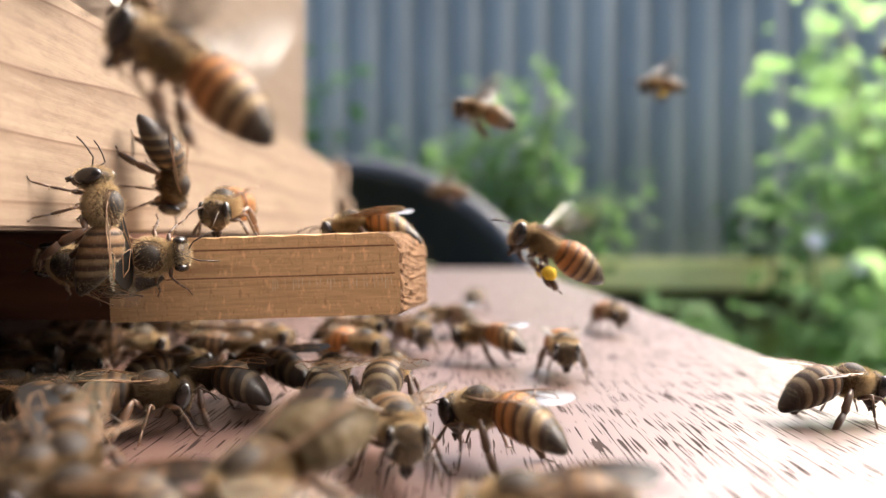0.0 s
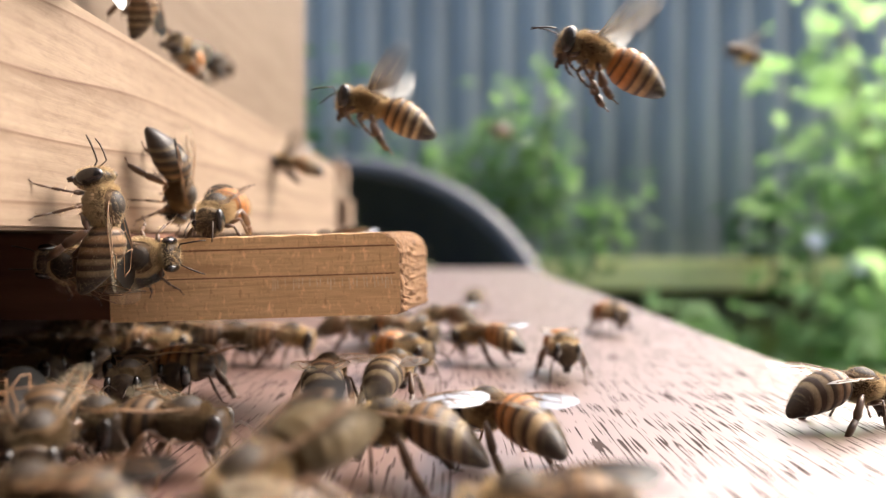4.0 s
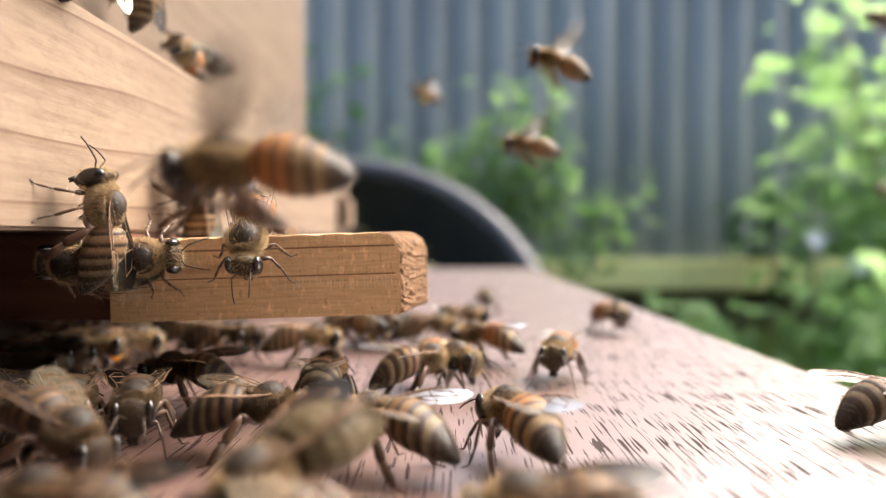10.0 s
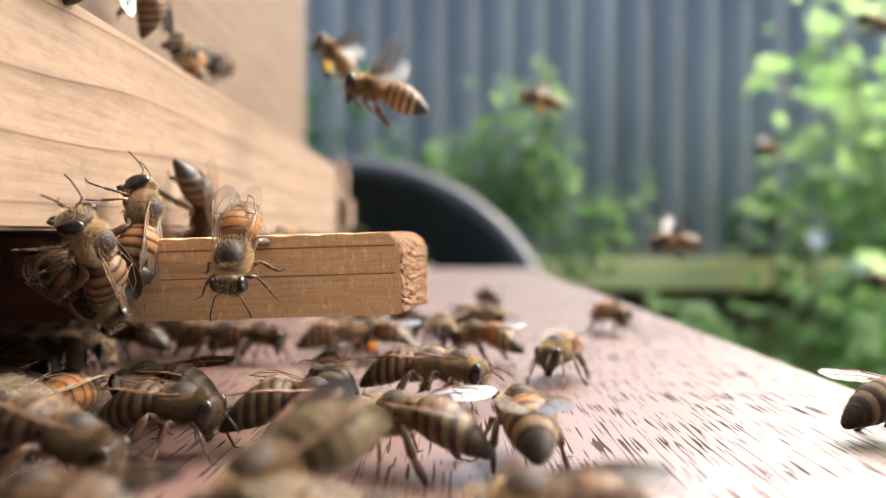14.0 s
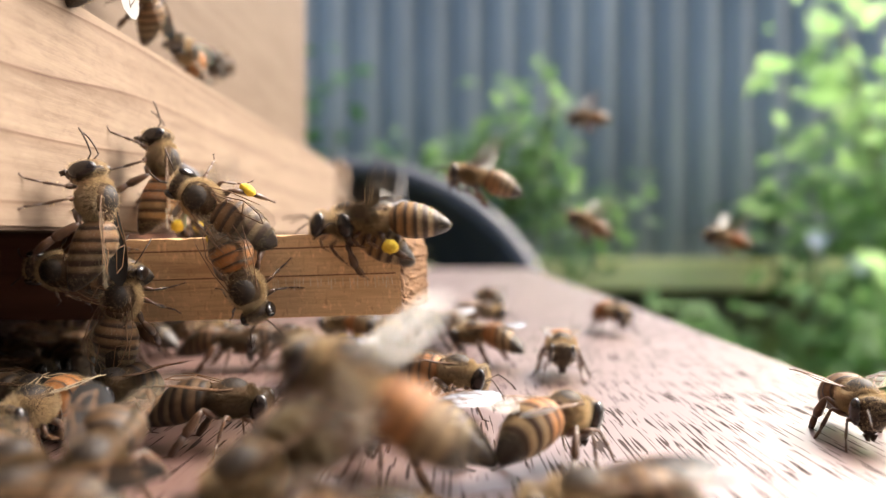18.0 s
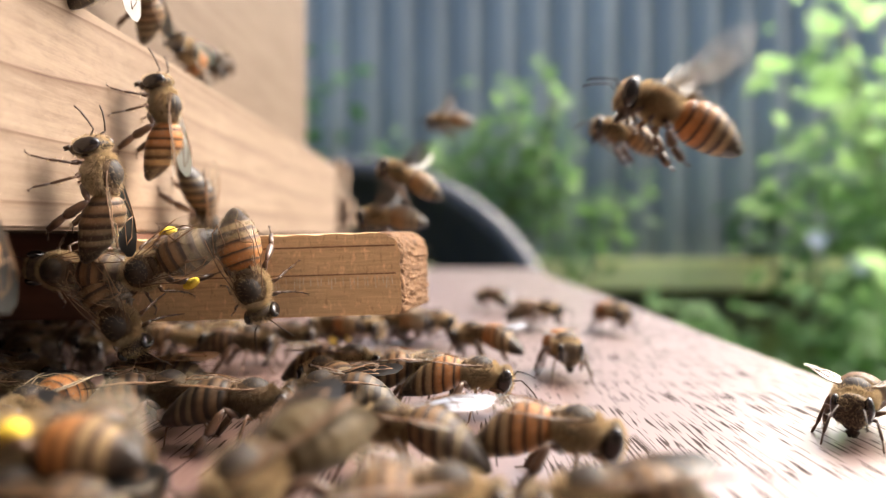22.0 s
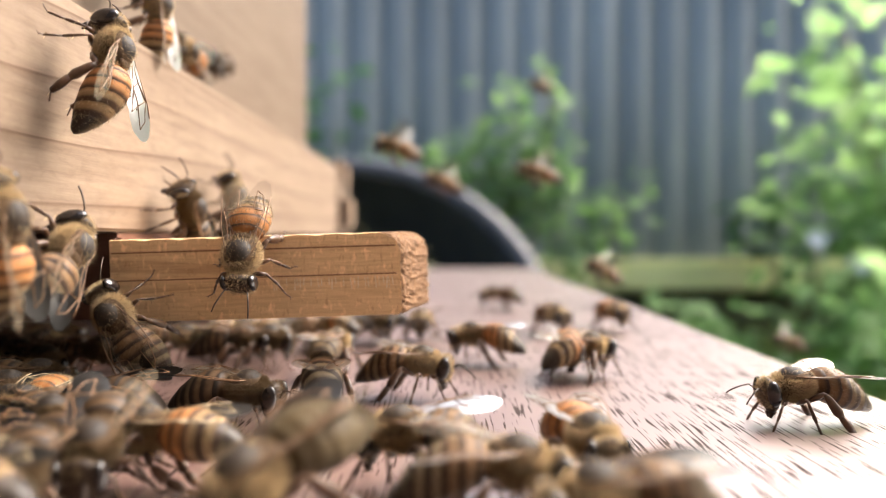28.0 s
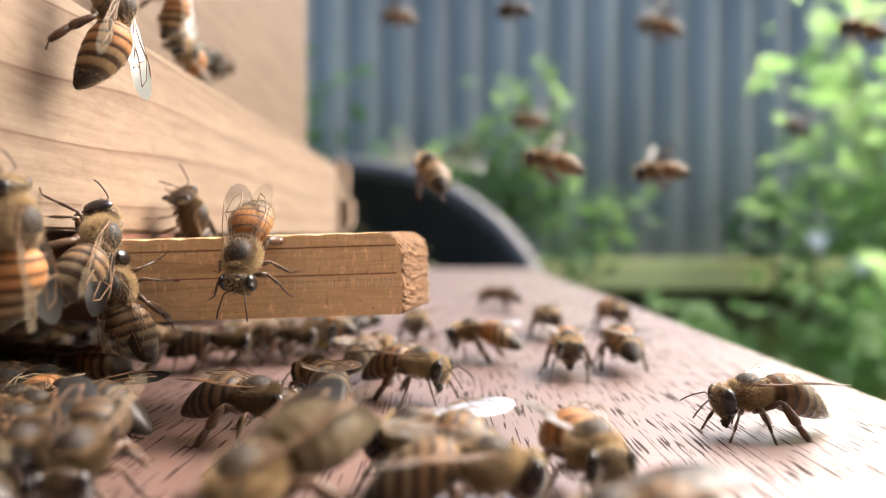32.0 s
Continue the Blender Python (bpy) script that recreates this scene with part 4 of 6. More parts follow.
def motions():
    walk(BEES['A'], [(0, at(18.04, 108.17, 0, 0, 0, -92)), (7, at(18, 108.18, 0, -0, -0, -90)), (9, at(17.19, 106.51, 0, 0, 0, -95)), (10, at(16.33, 104.89, 0, 0, 0, -108)), (14, at(16.13, 104.89, 0, 0, 0, -118)), (17, at(16.96, 106.51, 0, 0, 0, -108)), (19, at(17.91, 108.19, 0, -0, -0, -90)), (23, at(18.32, 108.2, 0, -0, -0, -86)), (25, at(19.09, 108.21, 0, 0, 0, -98)), (28, at(18.71, 108.21, 0, 0, 0, -95)), (32, at(18.89, 110.53, 0, 0, 0, -95))])
    walk(BEES['B'], [(0, at(37.5, 157.53, 0, -0, -0, -75)), (14, at(37.89, 157.57, 0, -0, -0, -70)), (32, at(38.83, 162.56, 0, -0, -0, -80))])
    walk(BEES['C'], [(0, at(4.87, 122.09, 0, 0, -0, 152)), (14, at(4.38, 122.09, 0, 0, -0, 152)), (23, at(4.04, 120.67, 0, 0, -0, 150)), (24, at(3.96, 118.6, 0, 0, -0, 150)), (28, at(3.89, 120.67, 0, 0, -0, 160)), (32, at(3.69, 125.04, 0, 0, -0, 158))])
    walk(BEES['D'], [(0, at(8.11, 203.63, 0, 0, -0, 80)), (9, at(8.68, 203.64, 0, 0, -0, 85)), (10, at(10.65, 203.66, 0, 0, -0, 95)), (20, at(11.28, 205.69, 0, 0, -0, 120)), (25, at(12.2, 205.7, 0, 0, -0, 150)), (28, at(13.07, 209.87, 0, 0, -0, 172)), (32, at(12.66, 209.87, 0, 0, -0, 172))])
    walk(BEES['E1'], [(0, at(-2.61, 152.61, 0, 0, 0, -170)), (3, at(-2.26, 152.61, 0, 0, 0, -175)), (6, at(-3.9, 152.6, 0, 0, -0, 175)), (8, at(-2.21, 146.15, 0, 0, -0, 120)), (9, at(1.28, 149.41, 0, 0, -0, 70)), (10, at(4.76, 152.66, 0, 0, -0, 20)), (14, at(8.45, 152.7, 0, -0, -0, -10)), (17, at(8.67, 157.33, 0, 0, -0, 0)), (19, at(9.7, 162.26, 0, 0, -0, 10)), (20, at(14.81, 164.89, 0, 0, -0, 5)), (21, at(19.84, 162.35, 0, 0, -0, 0)), (22, at(22.82, 164.96, 0, 0, -0, 0)), (23, at(28.36, 167.67, 0, -0, -0, -8)), (25, at(27.44, 162.43, 0, -0, -0, -20)), (28, at(23.73, 153.98, 0, -0, -0, -70)), (32, at(21.57, 150.62, 0, -0, -0, -85))])
    walk(BEES['E'], [(0, at(-5.74, 128.05, 0, -0, -0, -70)), (3, at(-5.28, 126.49, 0, -0, -0, -60)), (6, at(-5.5, 131.3, 0, -0, -0, -20)), (8, at(-4.47, 132.15, 0, 0, -0, 0)), (10, at(-2.07, 136.52, 0, 0, -0, 10)), (12, at(-1.25, 129.69, 0, -0, -0, -20)), (13.667, at(-1.18, 132.58, 0, -0, -0, -75)), (15.333, at(-1.11, 135.46, 0, -0, -0, -130)), (17, at(-1.04, 138.35, 0, 0, -0, 175)), (19, at(-6.07, 142.11, 0, 0, -0, 170)), (20, at(-4.93, 142.12, 0, -0, -0, -130)), (21, at(-3.78, 142.13, 0, -0, -0, -70)), (22, at(-2.64, 142.14, 0, -0, -0, -10)), (25, at(-3.88, 144.1, 0, 0, -0, 10)), (26.5, at(-4.88, 143.59, 0, 0, 0, -40)), (28, at(-5.87, 143.09, 0, -0, -0, -90)), (32, at(-6.97, 143.07, 0, -0, -0, -90))])
    walk(BEES['F'], [(0, at(-13.45, 111.43, 0, -0, -0, -30)), (1, at(-11.61, 113.9, 0, -0, -0, -25)), (2, at(-9.52, 113.29, 0, -0, -0, -30)), (3, at(-7.92, 111.47, 0, -0, -0, -40)), (6, at(-1.07, 97.81, 0, -0, -0, -55)), (7, at(0.69, 99.71, 0, -0, -0, -72)), (8, at(1.46, 96.92, 0, -0, -0, -85)), (9, at(0.52, 99.71, 0, -0, -0, -50)), (10, at(1.15, 98.76, 0, -0, -0, -40)), (14, at(1.34, 90.95, 0, -0, -0, -30)), (17, at(1.28, 88.23, 0, -0, -0, -20)), (20, at(0.38, 85.67, 0, -0, -0, -15)), (22, at(3.72, 85.69, 0, -0, -0, -5)), (23, at(6.55, 88.28, 0, 0, -0, 5)), (24, at(10.9, 91.04, 0, 0, -0, 28)), (25, at(11.19, 91.04, 0, 0, -0, 58)), (28, at(21.97, 108.24, 0, 0, -0, 32)), (29, at(26.03, 111.78, 0, 0, -0, 35)), (30, at(28.01, 115.52, 0, 0, -0, 58)), (31, at(28.51, 116.83, 0, 0, -0, 75)), (32, at(28.63, 118.16, 0, 0, -0, 92))])
    walk(BEES['G'], [(0, at(-14.74, 88.11, 0, 0, -0, 93)), (3, at(-15.19, 88.11, 0, 0, -0, 93)), (6, at(-15.49, 88.1, 0, 0, -0, 90)), (9, at(-15.56, 89.24, 0, 0, -0, 88)), (12, at(-15.41, 90.02, 0, 0, -0, 94)), (14, at(-15.44, 89.24, 0, 0, -0, 100)), (17, at(-15.14, 90.81, 0, 0, -0, 110)), (20, at(-15.67, 86.24, 0, 0, -0, 125)), (25, at(-15.44, 85.52, 0, 0, -0, 120)), (28, at(-16.42, 89.21, 0, 0, -0, 100)), (30, at(-16.72, 87.69, 0, 0, -0, 112)), (32, at(-17.02, 86.94, 0, 0, -0, 118))])
    walk(BEES['H'], [(0, at(-7.21, 89.31, 0, 0, -0, 82)), (3, at(-7.06, 90.88, 0, 0, -0, 80)), (6, at(-6.11, 92.11, 0, 0, -0, 66)), (8, at(-4.4, 92.12, 0, 0, -0, 48)), (10, at(-2.49, 96.43, 0, 0, -0, 35)), (11, at(-1.99, 95.11, 0, 0, -0, 28)), (12, at(-2.69, 92.13, 0, 0, -0, 5)), (14, at(-2.4, 92.13, 0, -0, -0, -5)), (17, at(-2.66, 90.12, 0, -0, -0, -8)), (20, at(-3.02, 87.08, 0, -0, -0, -5)), (22, at(-2.55, 90.12, 0, 0, -0, 5)), (25, at(-2.94, 90.12, 0, -0, -0, -20)), (28, at(-3.64, 94.22, 0, -0, -0, -12)), (30, at(-4.08, 93.37, 0, -0, -0, -15)), (32, at(-3.87, 93.37, 0, -0, -0, -28))])
    walk(BEES['J'], [(0, at(-4.33, 62.33, 0, -0, -0, -75)), (1, at(-4.79, 61.77, 0, -0, -0, -82)), (2, at(-5.55, 62.32, 0, 0, 0, -150)), (3, at(-5.66, 62.32, 0, 0, -0, 168)), (6, at(-5.44, 65.7, 0, 0, -0, 160)), (9, at(-6.74, 65.69, 0, 0, -0, 156)), (10, at(-7.49, 65.69, 0, 0, -0, 152)), (12, at(-6.21, 65.7, 0, 0, -0, 156)), (14, at(-4.98, 66.34, 0, 0, -0, 158)), (17, at(-4.58, 65.09, 0, 0, -0, 158)), (20, at(-5.22, 62.32, 0, 0, -0, 158)), (24, at(-5.44, 62.32, 0, 0, -0, 162)), (25, at(-5.15, 59.96, 0, 0, -0, 165)), (28, at(-4.32, 60.49, 0, 0, -0, 168)), (30, at(-3.68, 61.22, 0, 0, -0, 168)), (32, at(-3.31, 59.8, 0, 0, -0, 168))])
    walk(BEES['K'], [(0, at(3.19, 68.61, 0, 0, -0, 142)), (3, at(3.49, 68.16, 0, 0, -0, 138)), (6, at(5.26, 68.18, 0, 0, -0, 116)), (7, at(5.85, 68.63, 0, 0, -0, 112)), (11, at(5.95, 68.64, 0, 0, -0, 112)), (13, at(5.9, 68.18, 0, 0, -0, 112)), (14, at(7.1, 69.1, 0, 0, -0, 95)), (16, at(8.93, 70.3, 0, 0, -0, 75)), (17, at(10.6, 66.47, 0, 0, -0, 50)), (18, at(11.14, 66.48, 0, 0, -0, 45)), (19, at(10.88, 66.9, 0, 0, -0, 20)), (20, at(10.68, 64.4, 0, 0, -0, 14)), (21, at(10.41, 62.84, 0, 0, -0, 4)), (22, at(11.13, 60.63, 0, -0, -0, -14)), (23, at(11.36, 61.35, 0, -0, -0, -20)), (24, at(12, 59.59, 0, -0, -0, -26)), (25, at(12.19, 59.6, 0, -0, -0, -32)), (28, at(12.03, 58.42, 0, -0, -0, -78)), (32, at(11.55, 55.74, 0, -0, -0, -78))])
    walk(BEES['L'], [(0, at(48.52, 83.94, -0.5, 0, -0, 12)), (2, at(48.21, 82.61, -0.5, 0, -0, 12)), (3, at(48.22, 81.96, -0.5, 0, -0, 12)), (6, at(47.77, 79.47, -0.5, 0, -0, 14)), (7, at(47.94, 78.28, -0.5, 0, -0, 16)), (9, at(49.97, 77.13, -0.5, 0, -0, 16)), (14, at(51.95, 76.58, -0.5, 0, -0, 10)), (17, at(44.45, 73.93, -0.5, 0, 0, -70)), (18, at(44.15, 74.72, -0.5, 0, 0, -102)), (19, at(44.38, 75.54, -0.5, 0, 0, -122)), (20, at(44.14, 75.54, -0.5, 0, 0, -124)), (22, at(44.14, 75.54, -0.5, 0, 0, -126)), (23, at(43.6, 76.09, -0.5, 0, 0, -132)), (24, at(43.67, 76.65, -0.5, 0, 0, -148)), (25, at(44.91, 80.12, -0.5, 0, 0, -168)), (28, at(40.33, 81.66, -0.5, 0, 0, -174)), (29, at(38.98, 81.33, -0.5, 0, 0, -174)), (30, at(37.46, 80.07, -0.5, 0, 0, -178)), (31, at(35.48, 78.84, -0.5, 0, 0, -174)), (32, at(33.43, 77.65, -0.5, 0, 0, -170))])
    walk(BEES['M1'], [(0, at(-30.75, 120.41, 0, -0, -0, -20)), (3, at(-28.31, 120.42, 0, 0, -0, 0)), (6, at(-24.53, 116.37, 0, -0, -0, -5)), (9, at(-22.68, 119.06, 0, 0, -0, 0)), (12, at(-22.22, 119.06, 0, 0, -0, 8)), (13, at(-20.06, 121.89, 0, 0, -0, 8)), (14, at(-17.3, 123.37, 0, 0, -0, 5)), (17, at(-16.41, 103.57, 0, 0, -0, 0)), (20, at(-12.74, 101.06, 0, 0, -0, 0)), (23, at(-14.97, 94.12, 0, 0, -0, 10)), (23.667, at(-19.75, 103.35, 0, 0, -0, 63.3)), (24.333, at(-24.54, 112.57, 0, 0, -0, 116.7)), (25, at(-29.33, 121.79, 0, 0, -0, 170)), (26.5, at(-23.82, 116.88, 0, 0, -0, 125)), (28, at(-18.3, 111.97, 0, 0, -0, 80)), (30, at(-14.27, 121.92, 0, 0, -0, 60)), (32, at(-11.25, 107.93, 0, 0, -0, 70))])
    walk(BEES['M2'], [(0, at(-26.2, 94.93, 0, 0, -0, 150)), (0.5, at(-30.96, 96.24, 0, 0, -0, 115)), (1, at(-35.71, 97.56, 0, 0, -0, 80)), (1.5, at(-34.8, 95.78, 0, 0, -0, 15)), (2, at(-33.88, 94, 0, -0, -0, -50)), (3, at(-33.37, 89.12, 0, -0, -0, -65)), (4.5, at(-34.96, 91.98, 0, -0, -0, -123.5)), (6, at(-36.54, 94.84, 0, 0, -0, 178)), (9, at(-36.43, 90.65, 0, 0, -0, 172)), (11, at(-34.78, 87.95, 0, 0, -0, 170)), (14, at(-35.67, 81.96, 0, 0, -0, 170)), (15.5, at(-36.58, 80.99, 0, 0, 0, -142.5)), (17, at(-37.48, 80.02, 0, 0, 0, -95)), (19, at(-37.96, 76.43, 0, 0, 0, -100)), (20.5, at(-34.46, 76.45, 0, 0, 0, -40)), (22, at(-30.97, 76.48, 0, 0, -0, 20)), (23, at(-32.82, 75.54, 0, 0, -0, 71.7)), (24, at(-34.67, 74.61, 0, 0, -0, 123.3)), (25, at(-36.52, 73.67, 0, 0, -0, 175)), (28, at(-38.95, 73.64, 0, 0, -0, 178)), (32, at(-39.93, 72.06, 0, 0, -0, 170))])
    walk(BEES['M3'], [(0, at(-29.86, 84.39, 0, 0, -0, 160)), (0.5, at(-35.07, 87.12, 0, 0, -0, -130)), (1, at(-40.27, 89.85, 0, -0, -0, -60)), (3, at(-39.09, 86.08, 0, -0, -0, -80)), (6, at(-37.2, 77.92, 0, -0, -0, -70)), (9, at(-33.89, 72.43, 0, -0, -0, -75)), (11, at(-30.86, 69.98, 0, -0, -0, -50)), (13, at(-29.56, 71.7, 0, -0, -0, -4)), (14, at(-27.04, 70, 0, -0, -0, -8)), (17, at(-23.38, 72.5, 0, 0, -0, 0)), (20, at(-21.1, 70.77, 0, 0, -0, 0)), (22, at(-20.49, 72.26, 0, 0, -0, 0)), (25, at(-21.01, 70.76, 0, 0, -0, 0)), (28, at(-22.37, 76.54, 0, -0, -0, -10)), (29, at(-22.06, 73.79, 0, -0, -0, -75)), (30, at(-21.94, 73.79, 0, -0, -0, -70)), (31, at(-21.13, 74.33, 0, -0, -0, -30)), (32, at(-20.36, 73.28, 0, -0, -0, -18))])
    walk(BEES['M4'], [(0, at(-31.95, 107.8, 0, 0, -0, 0)), (6, at(-37.11, 121.77, 0, 0, -0, 10)), (12, at(-35.16, 121.77, 0, 0, -0, 0)), (20, at(-26.06, 116.33, 0, 0, -0, 0)), (23, at(-28.65, 123.26, 0, 0, -0, 10)), (26, at(-30.53, 114.98, 0, 0, -0, 0)), (32, at(-27.41, 121.79, 0, 0, -0, 5))])
    walk(BEES['M5'], [(0, at(-16.68, 133.77, 0, 0, -0, 10)), (8, at(-17.29, 138.23, 0, 0, -0, 0)), (14, at(-17.11, 136.4, 0, 0, -0, 0)), (15.5, at(-13.84, 129.18, 0, 0, 0, -40)), (17, at(-10.56, 121.97, 0, -0, -0, -80)), (19, at(-12.26, 133.79, 0, -0, -0, -85)), (22, at(-16.22, 133.75, 0, 0, 0, -32.5)), (25, at(-20.18, 133.71, 0, 0, -0, 20)), (32, at(-24.9, 129.46, 0, 0, -0, 0))])
    walk(BEES['M6'], [(0, at(-37.07, 121.78, 0, 0, -0, 0)), (14, at(-39.16, 121.74, 0, -0, -0, -10)), (20, at(-33.3, 111.85, 0, 0, -0, 0)), (24, at(-32.38, 114.97, 0, 0, -0, 0)), (32, at(-37.15, 114.9, 0, 0, -0, 10))])
    walk(BEES['M7'], [(0, at(-36.33, 93.99, 0, 0, -0, 60)), (3, at(-43.48, 114.93, 0, 0, -0, 20)), (6, at(-52.77, 108.77, 0, 0, -0, 0)), (9, at(-56, 112, 0, 0, 0, 0)), (14, at(-14, 125, 0, 0, 0, 150)), (17, at(-16.46, 104, 0, 0, 0, 160)), (18.5, at(-22.13, 98.94, 0, 0, 0, 168)), (19, at(-25.44, 96.12, 0, 0, 0, 170)), (20, at(-30.7, 93.45, 0, 0, 0, 172)), (21, at(-35.54, 91.32, 0, 0, 0, 174)), (22, at(-38.89, 87.38, 0, 0, 0, 174)), (23, at(-45.1, 91.24, 0, 0, 0, 172)), (24, at(-47.65, 93.31, 0, 0, 0, 150)), (28, at(-66, 112, 0, 0, 0, 0)), (32, at(-66, 112, 0, 0, 0, 0))])
    walk(BEES['N1'], [(0, at(-11.8, 46.6, 0.5, 0, 18, -132)), (9, at(-11.6, 46.6, 0.5, 0, 18, -133)), (14, at(-11.1, 46.6, 0.5, 0, 18, -132)), (18, at(-12.2, 46.6, 0.5, 0, 18, -130)), (19, at(-11.8, 46.6, 0.8, 0, 22, -125)), (22, at(-12.1, 46.6, 0.5, 0, 18, -132)), (32, at(-12.1, 46.6, 0.5, 0, 18, -132))])
    walk(BEES['N2'], [(0, at(4.56, 43.47, 0, 0, -0, 178)), (14, at(5.09, 43.47, 0, 0, -0, 178)), (15.5, at(6.67, 44.11, 0, 0, -0, 178)), (17, at(8.37, 44.12, 0, 0, 0, -178)), (25, at(9.26, 44.99, 0, 0, 0, -175)), (28, at(9.77, 45.22, 0, 0, 0, -170)), (30, at(9.91, 42.7, 0, 0, 0, -160)), (32, at(9.42, 40.59, 0, 0, 0, -160))])
    walk(BEES['N3'], [(0, at(-4.79, 38.2, 0, 0, -0, 10)), (19, at(-3.13, 40.47, 0, 0, -0, 5)), (22, at(-0.17, 44.93, 0, 0, -0, 2)), (24, at(3.52, 47.9, 0, 0, -0, 4)), (25, at(4.24, 47.24, 0, 0, -0, 2)), (28, at(5.06, 51.76, 0, 0, -0, 0)), (30, at(5.07, 52.03, 0, 0, -0, 0)), (32, at(2.9, 51.23, 0, 0, -0, 2))])
    walk(BEES['N4'], [(0, at(-29.01, 52.56, 0.5, -0, 18, -60)), (1, at(-24.21, 47.35, 0.5, -0, 18, -40)), (2, at(-32.52, 58.06, 0.5, -0, 18, -70)), (6, at(-35.43, 59.73, 0.5, -0, 18, -60)), (9, at(-29.9, 54.95, 0.5, -0, 18, -30)), (12, at(-43.51, 72.35, 0.5, -0, 18, -20)), (13, at(-35.98, 60.6, 0.5, 0, 18, 10)), (15, at(-31.77, 56.37, 0.5, 0, 18, -35)), (17, at(-27.56, 52.14, 0.5, -0, 18, -80)), (20, at(-25.54, 51.5, 0.5, -0, 18, -70)), (22, at(-25.77, 52.82, 0.5, -0, 18, -40)), (24, at(-23.29, 50.24, 0.5, -0, 18, -60)), (25, at(-24.17, 52.16, 0.5, -0, 18, -70)), (28, at(-28.72, 56.44, 0.5, -0, 18, -80)), (32, at(-28.72, 54.18, 0.5, -0, 18, -80))])
    walk(BEES['N5'], [(0, at(-24.01, 44.3, 0, 0, -0, 170)), (6, at(-27.81, 45.1, 0, 0, -0, 170)), (9, at(-26.2, 44.07, 0, 0, -0, 170)), (14, at(-26.45, 43.76, 0, 0, -0, 165)), (20, at(-27.81, 43.44, 0, 0, -0, 170)), (25, at(-26.92, 47.85, 0, 0, -0, 160)), (28, at(-43.68, 68.64, 0, 0, -0, 150)), (32, at(-44.26, 68.62, 0, 0, -0, 150))])
    walk(BEES['N6'], [(0, at(-29.49, 49.02, 0, -0, -0, -80)), (1, at(-29.81, 65.11, 0, 0, 0, -12)), (2, at(-26.28, 62.55, 0, 0, -0, 0)), (3, at(-24.6, 63.53, 0, -0, -0, -5)), (6, at(-24.06, 64.13, 0, 0, -0, 0)), (8, at(-21.65, 65.58, 0, 0, -0, 0)), (10, at(-18.25, 70.08, 0, 0, -0, 5)), (13, at(-16.83, 70.09, 0, 0, -0, 8)), (14, at(-14.17, 72.58, 0, 0, -0, 8)), (17, at(-11.12, 73.91, 0, 0, -0, 10)), (19, at(-7.06, 82.85, 0, 0, -0, 8)), (20, at(-9.77, 77.66, 0, 0, 0, 60)), (21, at(-12.16, 76.77, 0, 0, 0, 130)), (22, at(-14.06, 76.18, 0, 0, 0, 176)), (24, at(-18.79, 83.95, 0, 0, 0, 172)), (25, at(-28.56, 93.46, 0, 0, 0, 175)), (26.5, at(-33.85, 76.02, 0, 0, 0, 225)), (28, at(-32.7, 54.15, 0, -0, -0, -85)), (32, at(-33.61, 54.13, 0, -0, -0, -80))])
    walk(BEES['N7'], [(0, at(-34.39, 55.68, 0, 0, -0, 20)), (6, at(-39.79, 64.41, 0, 0, -0, 0)), (10, at(-46.69, 73.63, 0, 0, -0, 10)), (17, at(-33.55, 52.77, 0, -0, -0, -40)), (22, at(-28.72, 45.69, 0, 0, -0, 10)), (25, at(-29.96, 47.32, 0, 0, 0, -35)), (28, at(-31.2, 48.95, 0, -0, -0, -80)), (30, at(-34.63, 54.74, 0, 0, 0, -40)), (32, at(-38.06, 60.53, 0, 0, -0, 0))])
    walk(BEES['N8'], [(0, at(-49.39, 93.89, 0, -0, -0, -60)), (6, at(-54.36, 103.29, 0, -0, -0, -30)), (13, at(-56.09, 103.26, 0, -0, -0, -60)), (17, at(-51.79, 93.82, 0, -0, -0, -40)), (22, at(-55.56, 108.69, 0, -0, -0, -80)), (25, at(-53.78, 105.96, 0, 0, 0, -40)), (28, at(-51.99, 103.23, 0, 0, -0, 0)), (32, at(-48.83, 93.79, 0, 0, -0, 10))])
    walk(BEES['N9'], [(0, at(-55.32, 89.74, 0, -0, -0, -20)), (9, at(-56.35, 93.81, 0, 0, -0, 0)), (17, at(-55.42, 89.68, 0, 0, -0, 0)), (25, at(-51.76, 85.91, 0, 0, -0, 0)), (32, at(-46.52, 79.27, 0, 0, -0, 0))])
    walk(BEES['N10'], [(0, at(-49.6, 111.77, 0, 0, -0, 10)), (9, at(-56.04, 111.7, 0, 0, -0, 0)), (17, at(-55.83, 105.91, 0, -0, -0, -20)), (22, at(-44.88, 118.17, 0, 0, -0, 0)), (32, at(-44.66, 114.83, 0, 0, -0, 10))])
